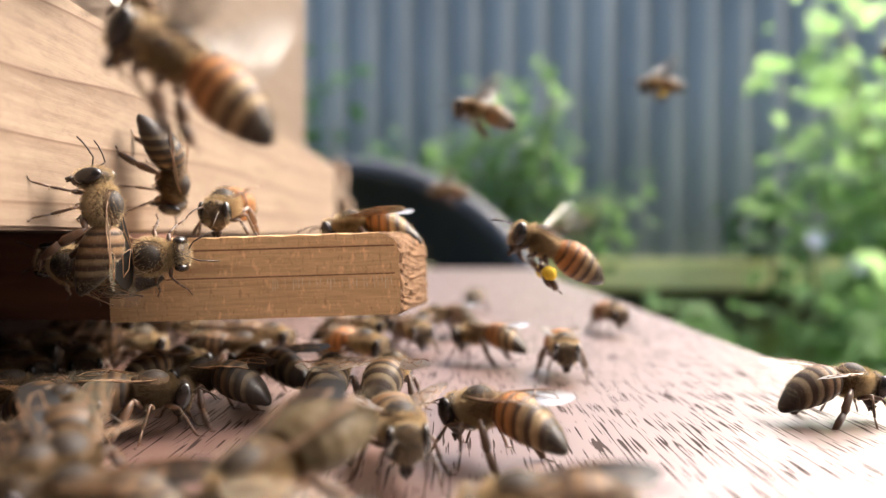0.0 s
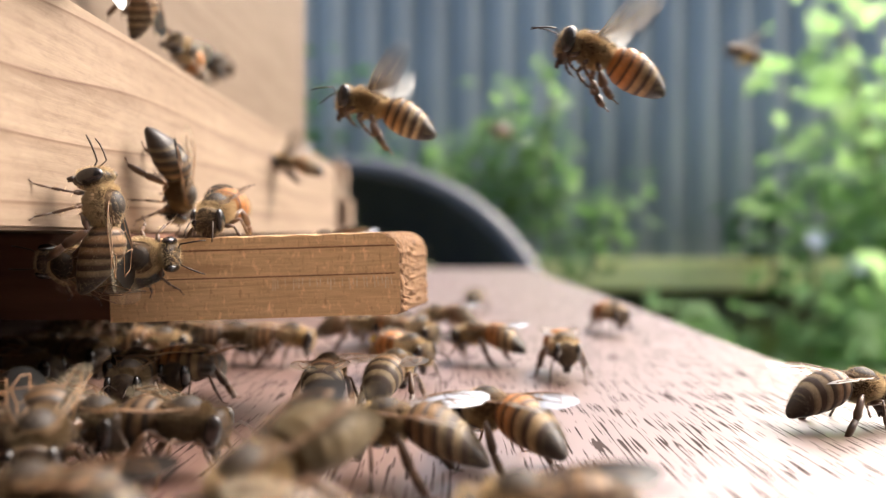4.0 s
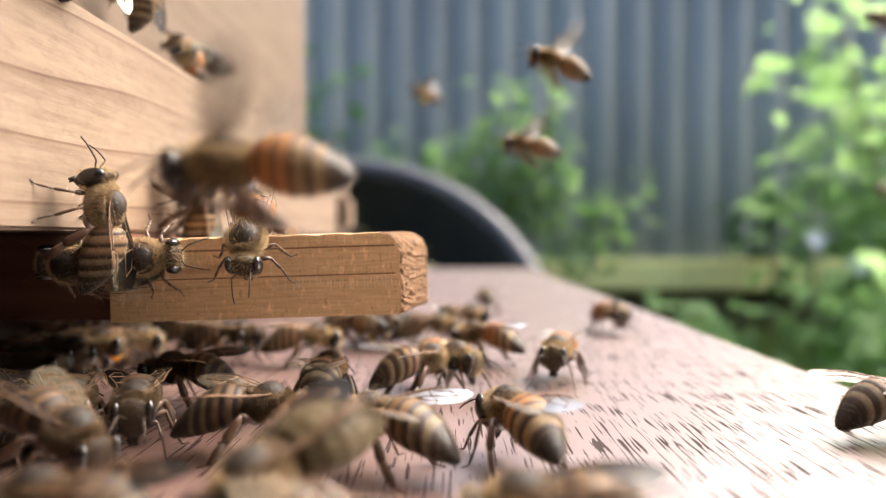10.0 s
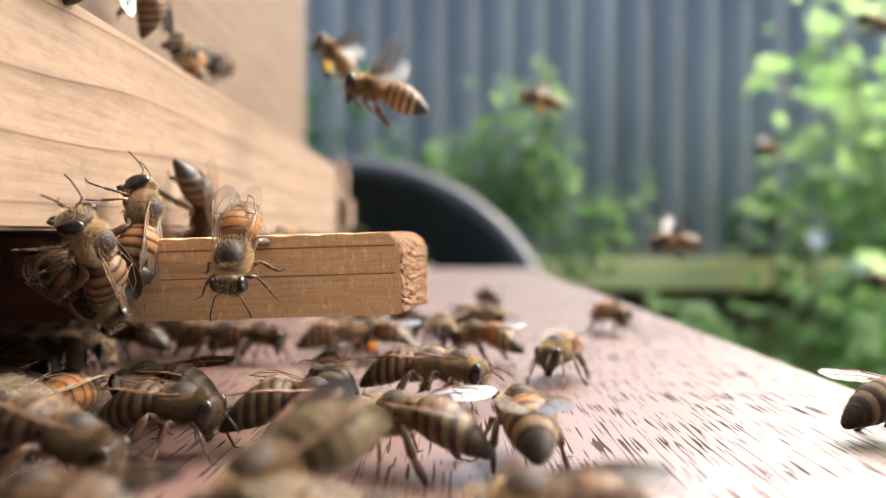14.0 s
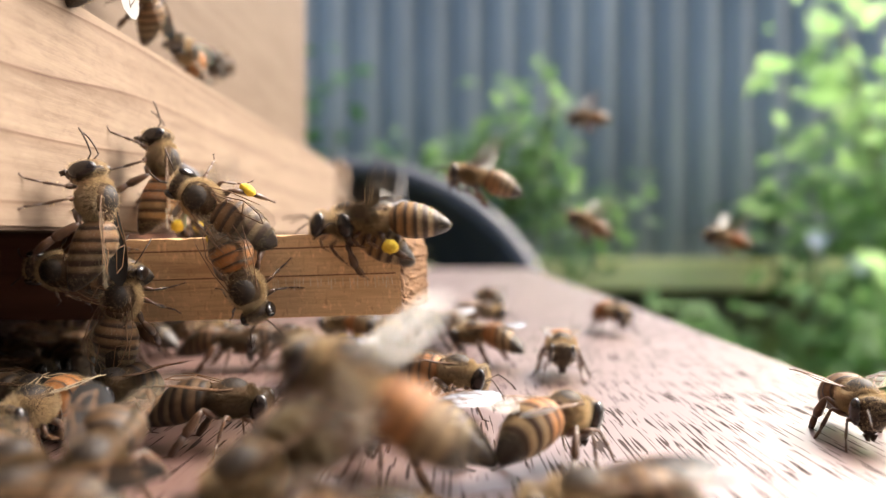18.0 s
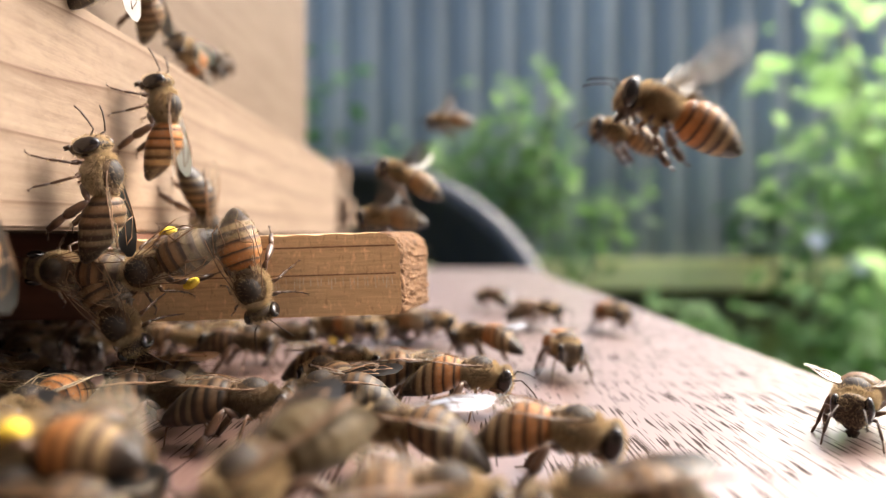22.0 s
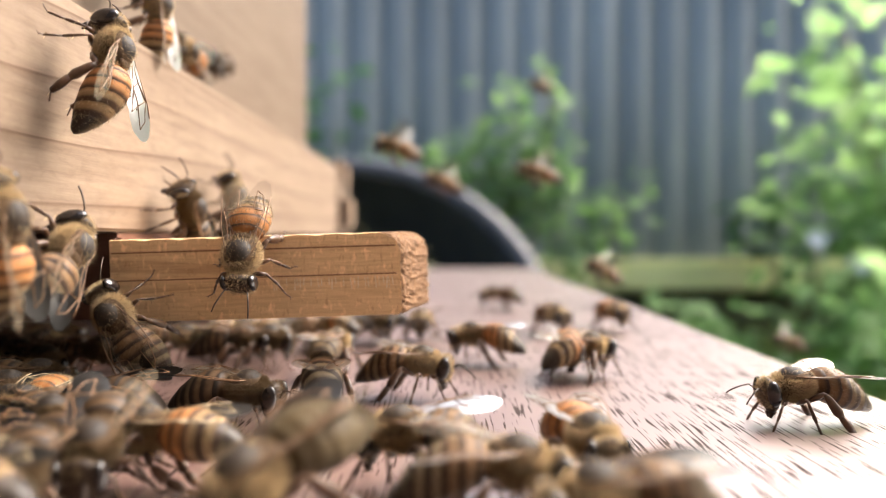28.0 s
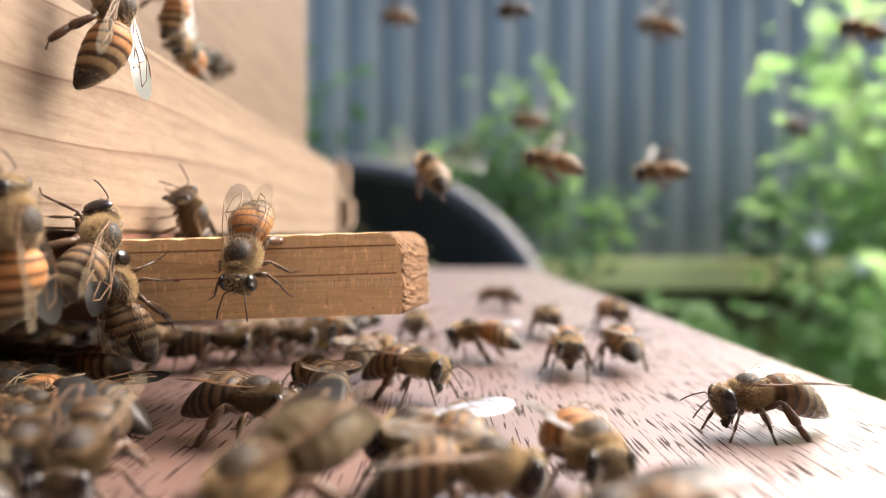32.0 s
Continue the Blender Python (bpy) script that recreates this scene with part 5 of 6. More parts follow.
    walk(BEES['W1'], [(0, at(-42.48, 74.84, 25.35, -90, -88, -90)), (10, at(-42.48, 75.37, 25.37, -90, -88, -90)), (11, at(-42.48, 74.69, 23.52, -90, -80, -90)), (12, at(-42.48, 73.43, 22, -90, -52, -90)), (14, at(-42.48, 72.79, 21.4, -90, -52, -90)), (17, at(-42.48, 72.19, 23.76, -90, -52, -90)), (18, at(-42.48, 73.41, 25.88, 180, -90, 0)), (19, at(-42.48, 73.37, 24.99, -90, -88, -90)), (20, at(-42.48, 73.99, 26.21, -90, -88, -90)), (21, at(-42.48, 74.62, 28.08, -90, -84, -90)), (22, at(-42.48, 74.62, 28.68, -90, -82, -90)), (23, at(-42.48, 74.02, 30.73, -90, -84, -90)), (25, at(-42.48, 74.65, 33.23, -90, -84, -90)), (26.5, at(-42.48, 71.57, 29, -90, -86, -90)), (28, at(-42.48, 68.12, 20.88, 90, -40, 90)), (30, at(-42.48, 70.27, 21.7, 90, -46, 90)), (32, at(-42.48, 73.74, 22, 90, -46, 90))])
    walk(BEES['W2'], [(0, at(-34.18, 84.96, 19.75, 90, -5, 0)), (3, at(-34.46, 84.96, 19.75, 90, -5, 0)), (6, at(-37.7, 84.96, 19.55, 90, -5, 0)), (9, at(-36.62, 84.96, 19.55, 90, -2, 0)), (11, at(-34.23, 84.96, 20.32, 90, -8, 0)), (12, at(-34.22, 84.96, 22.13, 90, -25, -0)), (13, at(-34.34, 84.96, 24.24, 90, -35, 0)), (13.5, at(-38.41, 85.02, 24.78, 101.9, -51.9, 35.6)), (14, at(-42.48, 85.09, 25.33, 90, -70, 90)), (17, at(-42.48, 90.99, 29.4, 90, -84, 90)), (18, at(-42.48, 90.64, 31.95, 90, -86, 90)), (19, at(-42.48, 91.07, 37.17, -90, -88, -90)), (20, at(-42.48, 91.45, 39.09, -90, -85, -90)), (25, at(-42.48, 90.98, 39.15, -90, -86, -90)), (26.5, at(-44.84, 94.68, 49.65, -90, -88, -90)), (28, at(-48.38, 103.36, 56.35, -90, -88, -90)), (29, at(-49.56, 108.36, 58.01, -90, -88, -90)), (32, at(-51.92, 119.53, 65.58, -90, -88, -90))])
    walk(BEES['W3'], [(0, at(-42.48, 94.34, 29.29, 90, 62, 90)), (2, at(-42.48, 94.69, 28.55, 90, 62, 90)), (6, at(-42.48, 99.9, 27.69, 90, 60, 90)), (14, at(-42.48, 106.12, 25.02, 90, 60, 90)), (22, at(-42.48, 105.87, 24.15, 90, 70, 90)), (23, at(-42.48, 104.87, 24.41, 90, 13.3, 90)), (24, at(-42.48, 103.88, 24.67, 90, -43.3, 90)), (25, at(-42.48, 102.87, 24.93, -90, -80, -90)), (28, at(-42.48, 100.5, 26.08, -90, -60, -90)), (32, at(-42.48, 100.83, 25.12, -90, -60, -90))])
    walk(BEES['W4'], [(0, at(-29.02, 90.52, 21, -0, 8, -92)), (1, at(-28.89, 89.55, 20.75, -0, 10, -90)), (3, at(-29.41, 89.55, 20.4, -0, 10, -90)), (6, at(-28.87, 87.49, 20.83, -0, 25, -96)), (7, at(-28.36, 87.78, 21.39, -0, 28, -92)), (8, at(-24.93, 84.03, 20.32, 0, 40, -50)), (9, at(-24.17, 82.18, 18.09, 0, 48, -60)), (10, at(-23.07, 82.48, 18.45, 0, 50, -86)), (11, at(-23.99, 82.48, 18.45, 0, 50, -88)), (12, at(-23.72, 82.75, 17.19, 0, 54, -90)), (14, at(-24.66, 82.74, 16.68, 0, 54, -88)), (16.5, at(-24.87, 82.74, 16.88, 0, 54, -88)), (18, at(-23.33, 84.96, 16.08, 90, 68, -0)), (20, at(-22.83, 84.96, 15.43, 90, 70, 0)), (22, at(-22.71, 84.96, 16.21, 90, 72, 0)), (24, at(-22.99, 84.96, 16.21, 90, 85, 0)), (25, at(-23.23, 84.96, 18.26, 90, 76, -0)), (26, at(-23.36, 83.19, 17.27, 0, 62, -88)), (28, at(-23.51, 82.99, 17.22, 0, 58, -90)), (29, at(-24.52, 82.87, 16.73, -0, 56, -88)), (30, at(-23.35, 82.74, 17.32, 0, 54, -92)), (32, at(-23.36, 82.74, 16.87, 0, 54, -92))])
    walk(BEES['W5'], [(0, at(-82.6, 106.2, 5.48, 0, -0, 0)), (16, at(-70.8, 94.4, 5.48, 0, -0, 0)), (16.5, at(-50.66, 89.68, 13.09, 37.8, -29.2, 14.5)), (17, at(-30.53, 84.96, 20.71, 90, -60, -0)), (17.25, at(-29.71, 84.96, 22.64, -90, -75, 180)), (17.5, at(-28.89, 84.96, 24.57, -90, -30, -180)), (18, at(-28.44, 84.96, 26.37, -90, -34, 180)), (19, at(-29.36, 84.96, 24.24, -90, -20, 180)), (20, at(-28.91, 84.96, 24.89, -90, -22, -180)), (21, at(-31.84, 84.96, 21.35, -90, -2, 180)), (22, at(-35.1, 84.96, 18.13, -90, 25, 180)), (23, at(-35.44, 84.96, 18.13, -90, 25, 180)), (24, at(-36.08, 84.96, 19.1, -90, 5, 180)), (25, at(-40.62, 84.96, 19.29, -90, -2, 180)), (28, at(-60.58, 84.96, 15.13, -90, -2, 180)), (32, at(-63.25, 84.96, 15.77, -90, -2, 180))])
    walk(BEES['W6'], [(0, at(-53.5, 70.8, 3.1, 0, 0, -5)), (6.5, at(-54.5, 71, 4, 0, 12, -12)), (9.5, at(-53.5, 72, 5, 5, 20, -14)), (11.5, at(-47.3, 78, 9, 31.1, 37.9, -21.9)), (13, at(-41.54, 84.96, 14.26, 90, 80, 0)), (14.333, at(-40.9, 84.96, 14.68, 90, 26.7, 0)), (15.667, at(-40.26, 84.96, 15.12, 90, -26.7, -0)), (17, at(-39.61, 84.96, 15.55, 90, -80, -0)), (18, at(-37.69, 84.96, 14.91, 90, -80, -0)), (19, at(-36.27, 84.96, 14.39, 90, -80, -0)), (20, at(-36.95, 84.96, 12.83, 90, -85, 0)), (20.667, at(-37.31, 84.96, 12.56, 90, -36.7, -0)), (21.333, at(-37.69, 84.96, 12.28, 90, 11.7, 0)), (22, at(-38.07, 84.96, 11.99, 90, 60, 0)), (24, at(-41.32, 84.96, 12.31, 90, 60, 0)), (25, at(-39.07, 84.96, 10.7, 90, 50, 0)), (26, at(-38.96, 84.96, 11.45, 90, -8.3, 0)), (27, at(-38.86, 84.96, 12.21, 90, -66.7, -0)), (28, at(-38.75, 84.96, 12.96, -90, -55, -180)), (29, at(-38.75, 84.96, 13.93, -90, -62, 180)), (30, at(-38.1, 84.96, 15.86, -90, -68, 180)), (32, at(-38.43, 84.96, 16.19, -90, -72, 180))])
    walk(BEES['W7'], [(0, at(-42.48, 43.52, 17.01, -90, -84, -90)), (14, at(-42.48, 43.88, 16.96, -90, -84, -90)), (18, at(-42.48, 43.88, 18.77, -90, -84, -90)), (20, at(-42.48, 49, 25.75, -90, -83, -90)), (22, at(-42.48, 53, 24.75, -90, -83, -90)), (24, at(-42.48, 54.6, 24.75, -90, -83, -90)), (26, at(-42.48, 55.79, 26.8, -90, -84, -90)), (28, at(-42.48, 57.6, 23.5, -90, -83, -90)), (30, at(-42.48, 58.9, 23.4, -90, -83, -90)), (32, at(-42.48, 59.4, 23.1, -90, -83, -90))])
    walk(BEES['W8'], [(0, at(-43.36, 84.96, 18.78, -90, -10, 180)), (10, at(-43.42, 84.96, 18.78, -90, -5, 180)), (14, at(-44.75, 84.96, 18.13, -90, -5, 180)), (25.5, at(-44.75, 84.96, 18.13, -90, -5, 180)), (28, at(-60.75, 88.96, 15.13, -90, -5, 180)), (32, at(-69.52, 84.96, 16.83, -90, -10, 180))])
    walk(BEES['V1'], [(0, at(-54.28, 111.38, 63.48, -90, -72, -90)), (4, at(-54.28, 111.31, 63.47, -90, -72, -90)), (6, at(-54.28, 113.85, 64.95, 90, -86, 90)), (10, at(-54.28, 113.78, 64.93, 90, -88, 90)), (12, at(-54.28, 113.74, 64.36, -90, -85, -90)), (14, at(-54.28, 114.13, 64.52, -90, -68, -90)), (16.5, at(-54.28, 113.16, 62.52, -90, -56, -90)), (25, at(-54.28, 112.52, 62.66, -90, -58, -90)), (26, at(-54.28, 112.52, 62.66, -90, -58, -90)), (27.5, at(-54.28, 113.49, 68.02, -90, -85, -90)), (29, at(-54.28, 113.49, 70.02, -90, -85, -90)), (30, at(-54.28, 113.49, 72.52, -90, -85, -90)), (32, at(-54.28, 113.37, 73.38, -90, -85, -90))])
    walk(BEES['V2'], [(0, at(-55.46, 133.4, 57.91, -90, -8, -90)), (14, at(-55.46, 133.66, 57.55, -90, -10, -90)), (25, at(-55.46, 134.47, 57.99, -90, -12, -90)), (32, at(-55.46, 133.63, 57.57, -90, -10, -90))])
    walk(BEES['V3'], [(0, at(-56.64, 160.87, 61.39, 90, -8, 90)), (32, at(-56.64, 159.61, 61.36, 90, -8, 90))])
    walk(BEES['V4'], [(0, at(-54.28, 112.1, 5.48, 0, -0, 0)), (9.2, at(-54.28, 112.1, 5.48, 0, -0, 0)), (9.5, at(-40.12, 112.1, 6.66, 0, -0, 0)), (9.6, at(-40.91, 109.15, 13.03, -39, -12.4, -39)), (9.7, at(-41.69, 106.21, 19.4, -67.9, -44.7, -67.9)), (9.8, at(-42.48, 103.26, 25.78, -90, -85, -90)), (10, at(-42.48, 104.52, 28.8, -90, -85, -90)), (11, at(-42.48, 106.29, 32.37, -90, -85, -90)), (12, at(-42.48, 107.88, 36.2, -90, -84, -90)), (13, at(-42.48, 111.71, 41.49, -90, -84, -90)), (13.5, at(-48.95, 147.39, 45.02, 0, -40, 150)), (14, at(-52, 151.8, 86, 0, -30, 150)), (15, at(-51.58, 151.84, 89.85, -0, -20, 150)), (15.5, at(-54.1, 142.01, 92.21, 4, -55.3, 162.5)), (16, at(-56.64, 132.2, 94.57, -90, -85, -90)), (32, at(-56.64, 131.68, 94.31, -90, -85, -90))])
    walk(BEES['V6'], [(0, at(-59, 123.9, 5.48, 0, -0, 0)), (27, at(-54.28, 112.1, 5.48, 0, -0, 0)), (27.6, at(-40.12, 112.1, 6.66, 0, -0, 0)), (27.7, at(-40.91, 114.5, 12.9, -39, -12.4, -39)), (27.8, at(-41.69, 116.88, 19.14, -67.9, -44.7, -67.9)), (27.9, at(-42.48, 119.27, 25.4, -90, -85, -90)), (28.2, at(-42.48, 120.97, 30.85, -90, -85, -90)), (29, at(-42.48, 123.37, 36.83, -90, -86, -90)), (30, at(-42.48, 131.77, 42.86, -90, -87, -90)), (30.6, at(-44.84, 138.44, 55.68, -90, -87, -90)), (31.3, at(-54.28, 167.68, 91.16, -90, -87, -90)), (32, at(-54.28, 163.34, 106.39, -90, -87, -90))])
    walk(BEES['V5'], [(0, at(-44.52, 75.19, 57.27, 90, -80, 90)), (25.5, at(-44.52, 79.79, 56.9, 90, -80, 90)), (27.5, at(-41.34, 75.09, 43.39, 90, -75, 90)), (28, at(-41.34, 75.05, 42.16, 90, -75, 90)), (29, at(-41.34, 74.53, 43.1, 90, -74, 90)), (30, at(-41.34, 75.83, 44.66, 90, -78, 90)), (31, at(-41.34, 75.57, 45.91, 90, -78, 90)), (32, at(-41.34, 75.32, 46.93, 90, -76, 90))])
    walk(BEES['X1'], [(0, at(-13.04, 96.74, 18.51, -0, 4, 176)), (1, at(-8.37, 103.82, 17.55, 0, 8, 178)), (3, at(-12.22, 108.55, 16.7, -0, 4, 178)), (5, at(-27.14, 123.89, 15.49, -0, 4, 178)), (5.5, at(-29.35, 128.23, 15.96, -0, 4, -136)), (6, at(-31.56, 132.58, 16.42, 0, 4, -90)), (14, at(-31.84, 132.58, 16.63, 0, 4, -90)), (14.65, at(-25.51, 125.28, 16.31, -0, 4, -136)), (15.3, at(-19.18, 117.99, 15.99, -0, 4, 178)), (17, at(-10.8, 99.1, 19.38, -0, 4, 176)), (18, at(-13.49, 96.74, 19.63, 0, 6, 178)), (19, at(-19.46, 100.3, 17.61, 0, -0, 178)), (20, at(-22.53, 103.84, 17, 0, -0, 178)), (21, at(-28.71, 108.56, 15.53, 0, -0, 178)), (23, at(-32.41, 112.1, 13.23, 0, -0, 178)), (32, at(-32.51, 112.1, 13.23, 0, -0, 178))])
    walk(BEES['Q1'], [(0, at(-61.87, 107.58, 0, -0, -0, -30)), (10, at(-59.2, 104.29, 0, 0, -0, 0)), (20, at(-64.44, 108.62, 0, -0, -0, -40)), (32, at(-63.76, 105.76, 0, 0, -0, 20))])
    walk(BEES['Q2'], [(0, at(-48.38, 76.39, 0, 0, -0, 0)), (8, at(-47.16, 76.38, 0, 0, -0, 10)), (16, at(-44.31, 73.63, 0, -0, -0, -20)), (24, at(-47.88, 76.32, 0, 0, -0, 0)), (32, at(-49.18, 76.28, 0, 0, -0, 0))])
    walk(BEES['Q3'], [(0, at(-60.73, 125.31, 0, 0, -0, 170)), (12, at(-57.71, 123.05, 0, 0, -0, 160)), (24, at(-56.83, 125.25, 0, 0, -0, 180)), (32, at(-59.99, 125.19, 0, 0, 0, -170))])
    walk(BEES['Q4'], [(0, at(-38.47, 68.76, 0, -0, -0, -30)), (7, at(-37.74, 65.46, 0, -0, -0, -40)), (13, at(-45.93, 76.38, 0, -0, -0, -80)), (16.5, at(-60, 71, 0, 0, 0, -30)), (20, at(-61, 67, 0, 0, 0, -10)), (24, at(-60, 66, 0, 0, 0, -30)), (28, at(-37.25, 64.37, 0, -0, -0, -60)), (32, at(-40.11, 66.43, 0, -0, -0, -40))])
    walk(BEES['Q5'], [(0, at(-50.47, 133.52, 0, 0, -0, 0)), (10, at(-46.38, 130.98, 0, 0, -0, 10)), (20, at(-44.33, 130.96, 0, 0, -0, 0)), (32, at(-32.38, 121.74, 0, 0, -0, 0))])
    walk(BEES['Q6'], [(0, at(-11.92, 142.07, 0, -0, -0, -60)), (9, at(-10.69, 140.15, 0, -0, -0, -40)), (13, at(-8.79, 146.1, 0, -0, -0, -60)), (20, at(-5.9, 146.12, 0, -0, -0, -30)), (26, at(-12.26, 143.03, 0, 0, -0, 0)), (32, at(-21.34, 133.69, 0, 0, -0, 20))])
    walk(BEES['R1'], [(0, at(-63.72, 100.7, 0, -0, -0, -60)), (12, at(-61.46, 98.27, 0, -0, -0, -40)), (24, at(-63.79, 103.14, 0, -0, -0, -70)), (32, at(-59.59, 93.68, 0, -0, -0, -30))])
    walk(BEES['R2'], [(0, at(-63.91, 121.58, 0, -0, -0, -10)), (12, at(-66.19, 120.1, 0, 0, -0, 0)), (24, at(-69.08, 121.44, 0, 0, -0, 20)), (32, at(-65.4, 120, 0, 0, -0, 0))])
    walk(BEES['R3'], [(0, at(-32.73, 76.51, 0, 0, -0, 20)), (3, at(-32.4, 63.47, 0, -0, -0, -30)), (8, at(-37.38, 68.76, 0, -0, -0, -20)), (16, at(-56, 66, 0, 0, 0, -60)), (20, at(-58, 72, 0, 0, 0, -30)), (24, at(-53.76, 93.26, 0, 0, 0, -40)), (32, at(-56.05, 93.24, 0, 0, 0, -60))])
    walk(BEES['T1'], [(0, at(-22.79, 49.23, 31.05, 0, -38, 180)), (0.5, at(-14.36, 45.34, 28.56, 0, -16, 180)), (1, at(-19.13, 53.84, 33.06, 0, -28, 180)), (1.5, at(-18.76, 59.41, 32.15, 0, -20, 180)), (2, at(-17.34, 59.41, 29.35, 0, -38, 180)), (2.5, at(-16.1, 61.53, 25.41, 0, 5, 180)), (3, at(-29.44, 68.92, 15.14, -0, -26, 180)), (3.5, at(-31.02, 70.19, 5.34, 0, -10, -170)), (4.2, at(-45.57, 93.91, 0, 0, 0, -175)), (6, at(-82, 89.77, 0, 0, -0, 180)), (32, at(-80, 87.77, 0, 0, -0, 178))])
    flap(BEES['T1'], 0, 3.5)
    walk(BEES['T2'], [(0, at(9.64, 90.48, 16.98, 0, -30, -178)), (0.5, at(0.83, 95.72, 15.94, 0, -28, 180)), (1, at(-6.87, 132.53, 12.19, 0, -28, 180)), (2, at(-25.23, 156.63, -0.4, 0, -10, 180)), (2.4, at(-20.36, 136.38, 0, 0, -0, 170)), (6, at(-15.54, 143.02, 0, 0, -0, 150)), (18, at(-21.89, 138.18, 0, 0, -0, 150)), (32, at(-25.7, 133.64, 0, 0, -0, 150))])
    flap(BEES['T2'], 0, 2)
    walk(BEES['T3'], [(0, at(3.69, 146.01, 44.09, 0, -20, 180)), (0.5, at(-10.26, 156.63, 39.34, -0, -15, 180)), (1, at(-24.97, 159.53, 34.09, 0, -30, 180)), (1.5, at(-24.08, 191.43, 31.28, 0, -22, 180)), (2, at(-13.06, 153.83, 23.58, 0, -12, 180)), (3, at(-20.88, 156.63, 21.62, 0, -4, 180)), (4.5, at(-45.05, 172.29, 40.6, 0, -22, 180)), (5.5, at(-32.16, 146.01, 35.88, 0, -30, 180)), (6, at(-23.76, 143.57, 30.09, 0, -34, 180)), (6.5, at(-21.48, 156.63, 33.98, 0, -22, 180)), (7, at(-31.89, 175.8, 33.36, -0, -26, 180)), (7.6, at(-36.3, 156.63, 23.31, 0, -22, 180)), (8.4, at(-20.68, 138.2, 0, 0, -0, 160)), (32, at(-25.14, 142.9, 0, 0, -0, 160))])
    flap(BEES['T3'], 0, 7.6)
    walk(BEES['T4'], [(0, at(60.99, 210.11, 63.17, -0, -8, 180)), (0.5, at(34.82, 246.13, 57.25, 0, -22, 180)), (1, at(21.25, 297.05, 47.22, 0, -30, 180)), (1.5, at(3.19, 287.15, 36.85, 0, -22, 180)), (2, at(40.24, 287.15, 80.14, 0, -10, 180)), (3, at(113.26, 287.15, 101.51, 0, -22, 180)), (5.5, at(48.99, 156.63, 40.5, 0, -22, 180)), (6, at(22.47, 141.22, 33.48, 0, -14, 180)), (6.5, at(1.4, 156.63, 29.65, 0, -22, 180)), (7, at(-12.81, 153.83, 28, -0, -26, 180)), (7.5, at(-11.08, 191.43, 38.4, 0, -22, 180)), (8, at(-39.84, 287.15, 27.55, 0, -22, 180)), (9, at(-3.95, 277.88, 53.05, 0, -10, 180)), (9.5, at(8.26, 277.88, 22.73, 0, -22, 180)), (10, at(-13.09, 277.88, 75.8, 0, -28, 180)), (10.5, at(-11.98, 261.04, 83.26, 0, -22, 180)), (11, at(8.79, 178.88, 64.39, 0, -40, -170)), (11.5, at(15, 132.53, 56.48, 0, -30, 180)), (12, at(13.8, 100.17, 48.09, 0, -38, 180)), (12.5, at(10.42, 101.35, 45.99, 0, -30, 180)), (13, at(7.13, 104.42, 35.19, 0, -36, 180)), (13.5, at(-12.95, 114.86, 36.68, 0, -25, 180)), (14, at(-29.5, 151.95, 59.54, -0, -50, -170)), (14.5, at(-41.3, 156.63, 66.41, 0, -22, 180)), (16, at(-20.39, 86.14, 29.41, 0, -22, 180)), (16.5, at(-20.29, 80.13, 27.07, 0, -22, 180)), (17, at(-23.81, 76.57, 27.82, 0, -24, 180)), (17.5, at(-24.55, 76.57, 30.7, -0, -26, 180)), (18, at(-37.82, 94.57, 21.99, 0, -10, 165)), (18.25, at(-36.77, 89.76, 20.38, -45.6, 1.9, 178.7)), (18.5, at(-35.72, 84.96, 18.78, -90, 20, -180)), (19.75, at(-51.15, 97.8, 7.4, -44.3, 10, -175.8)), (21, at(-78.43, 93.76, 0, 0, -0, 180)), (32, at(-77.26, 91.63, 0, 0, -0, 180))])
    flap(BEES['T4'], 0, 18.25)
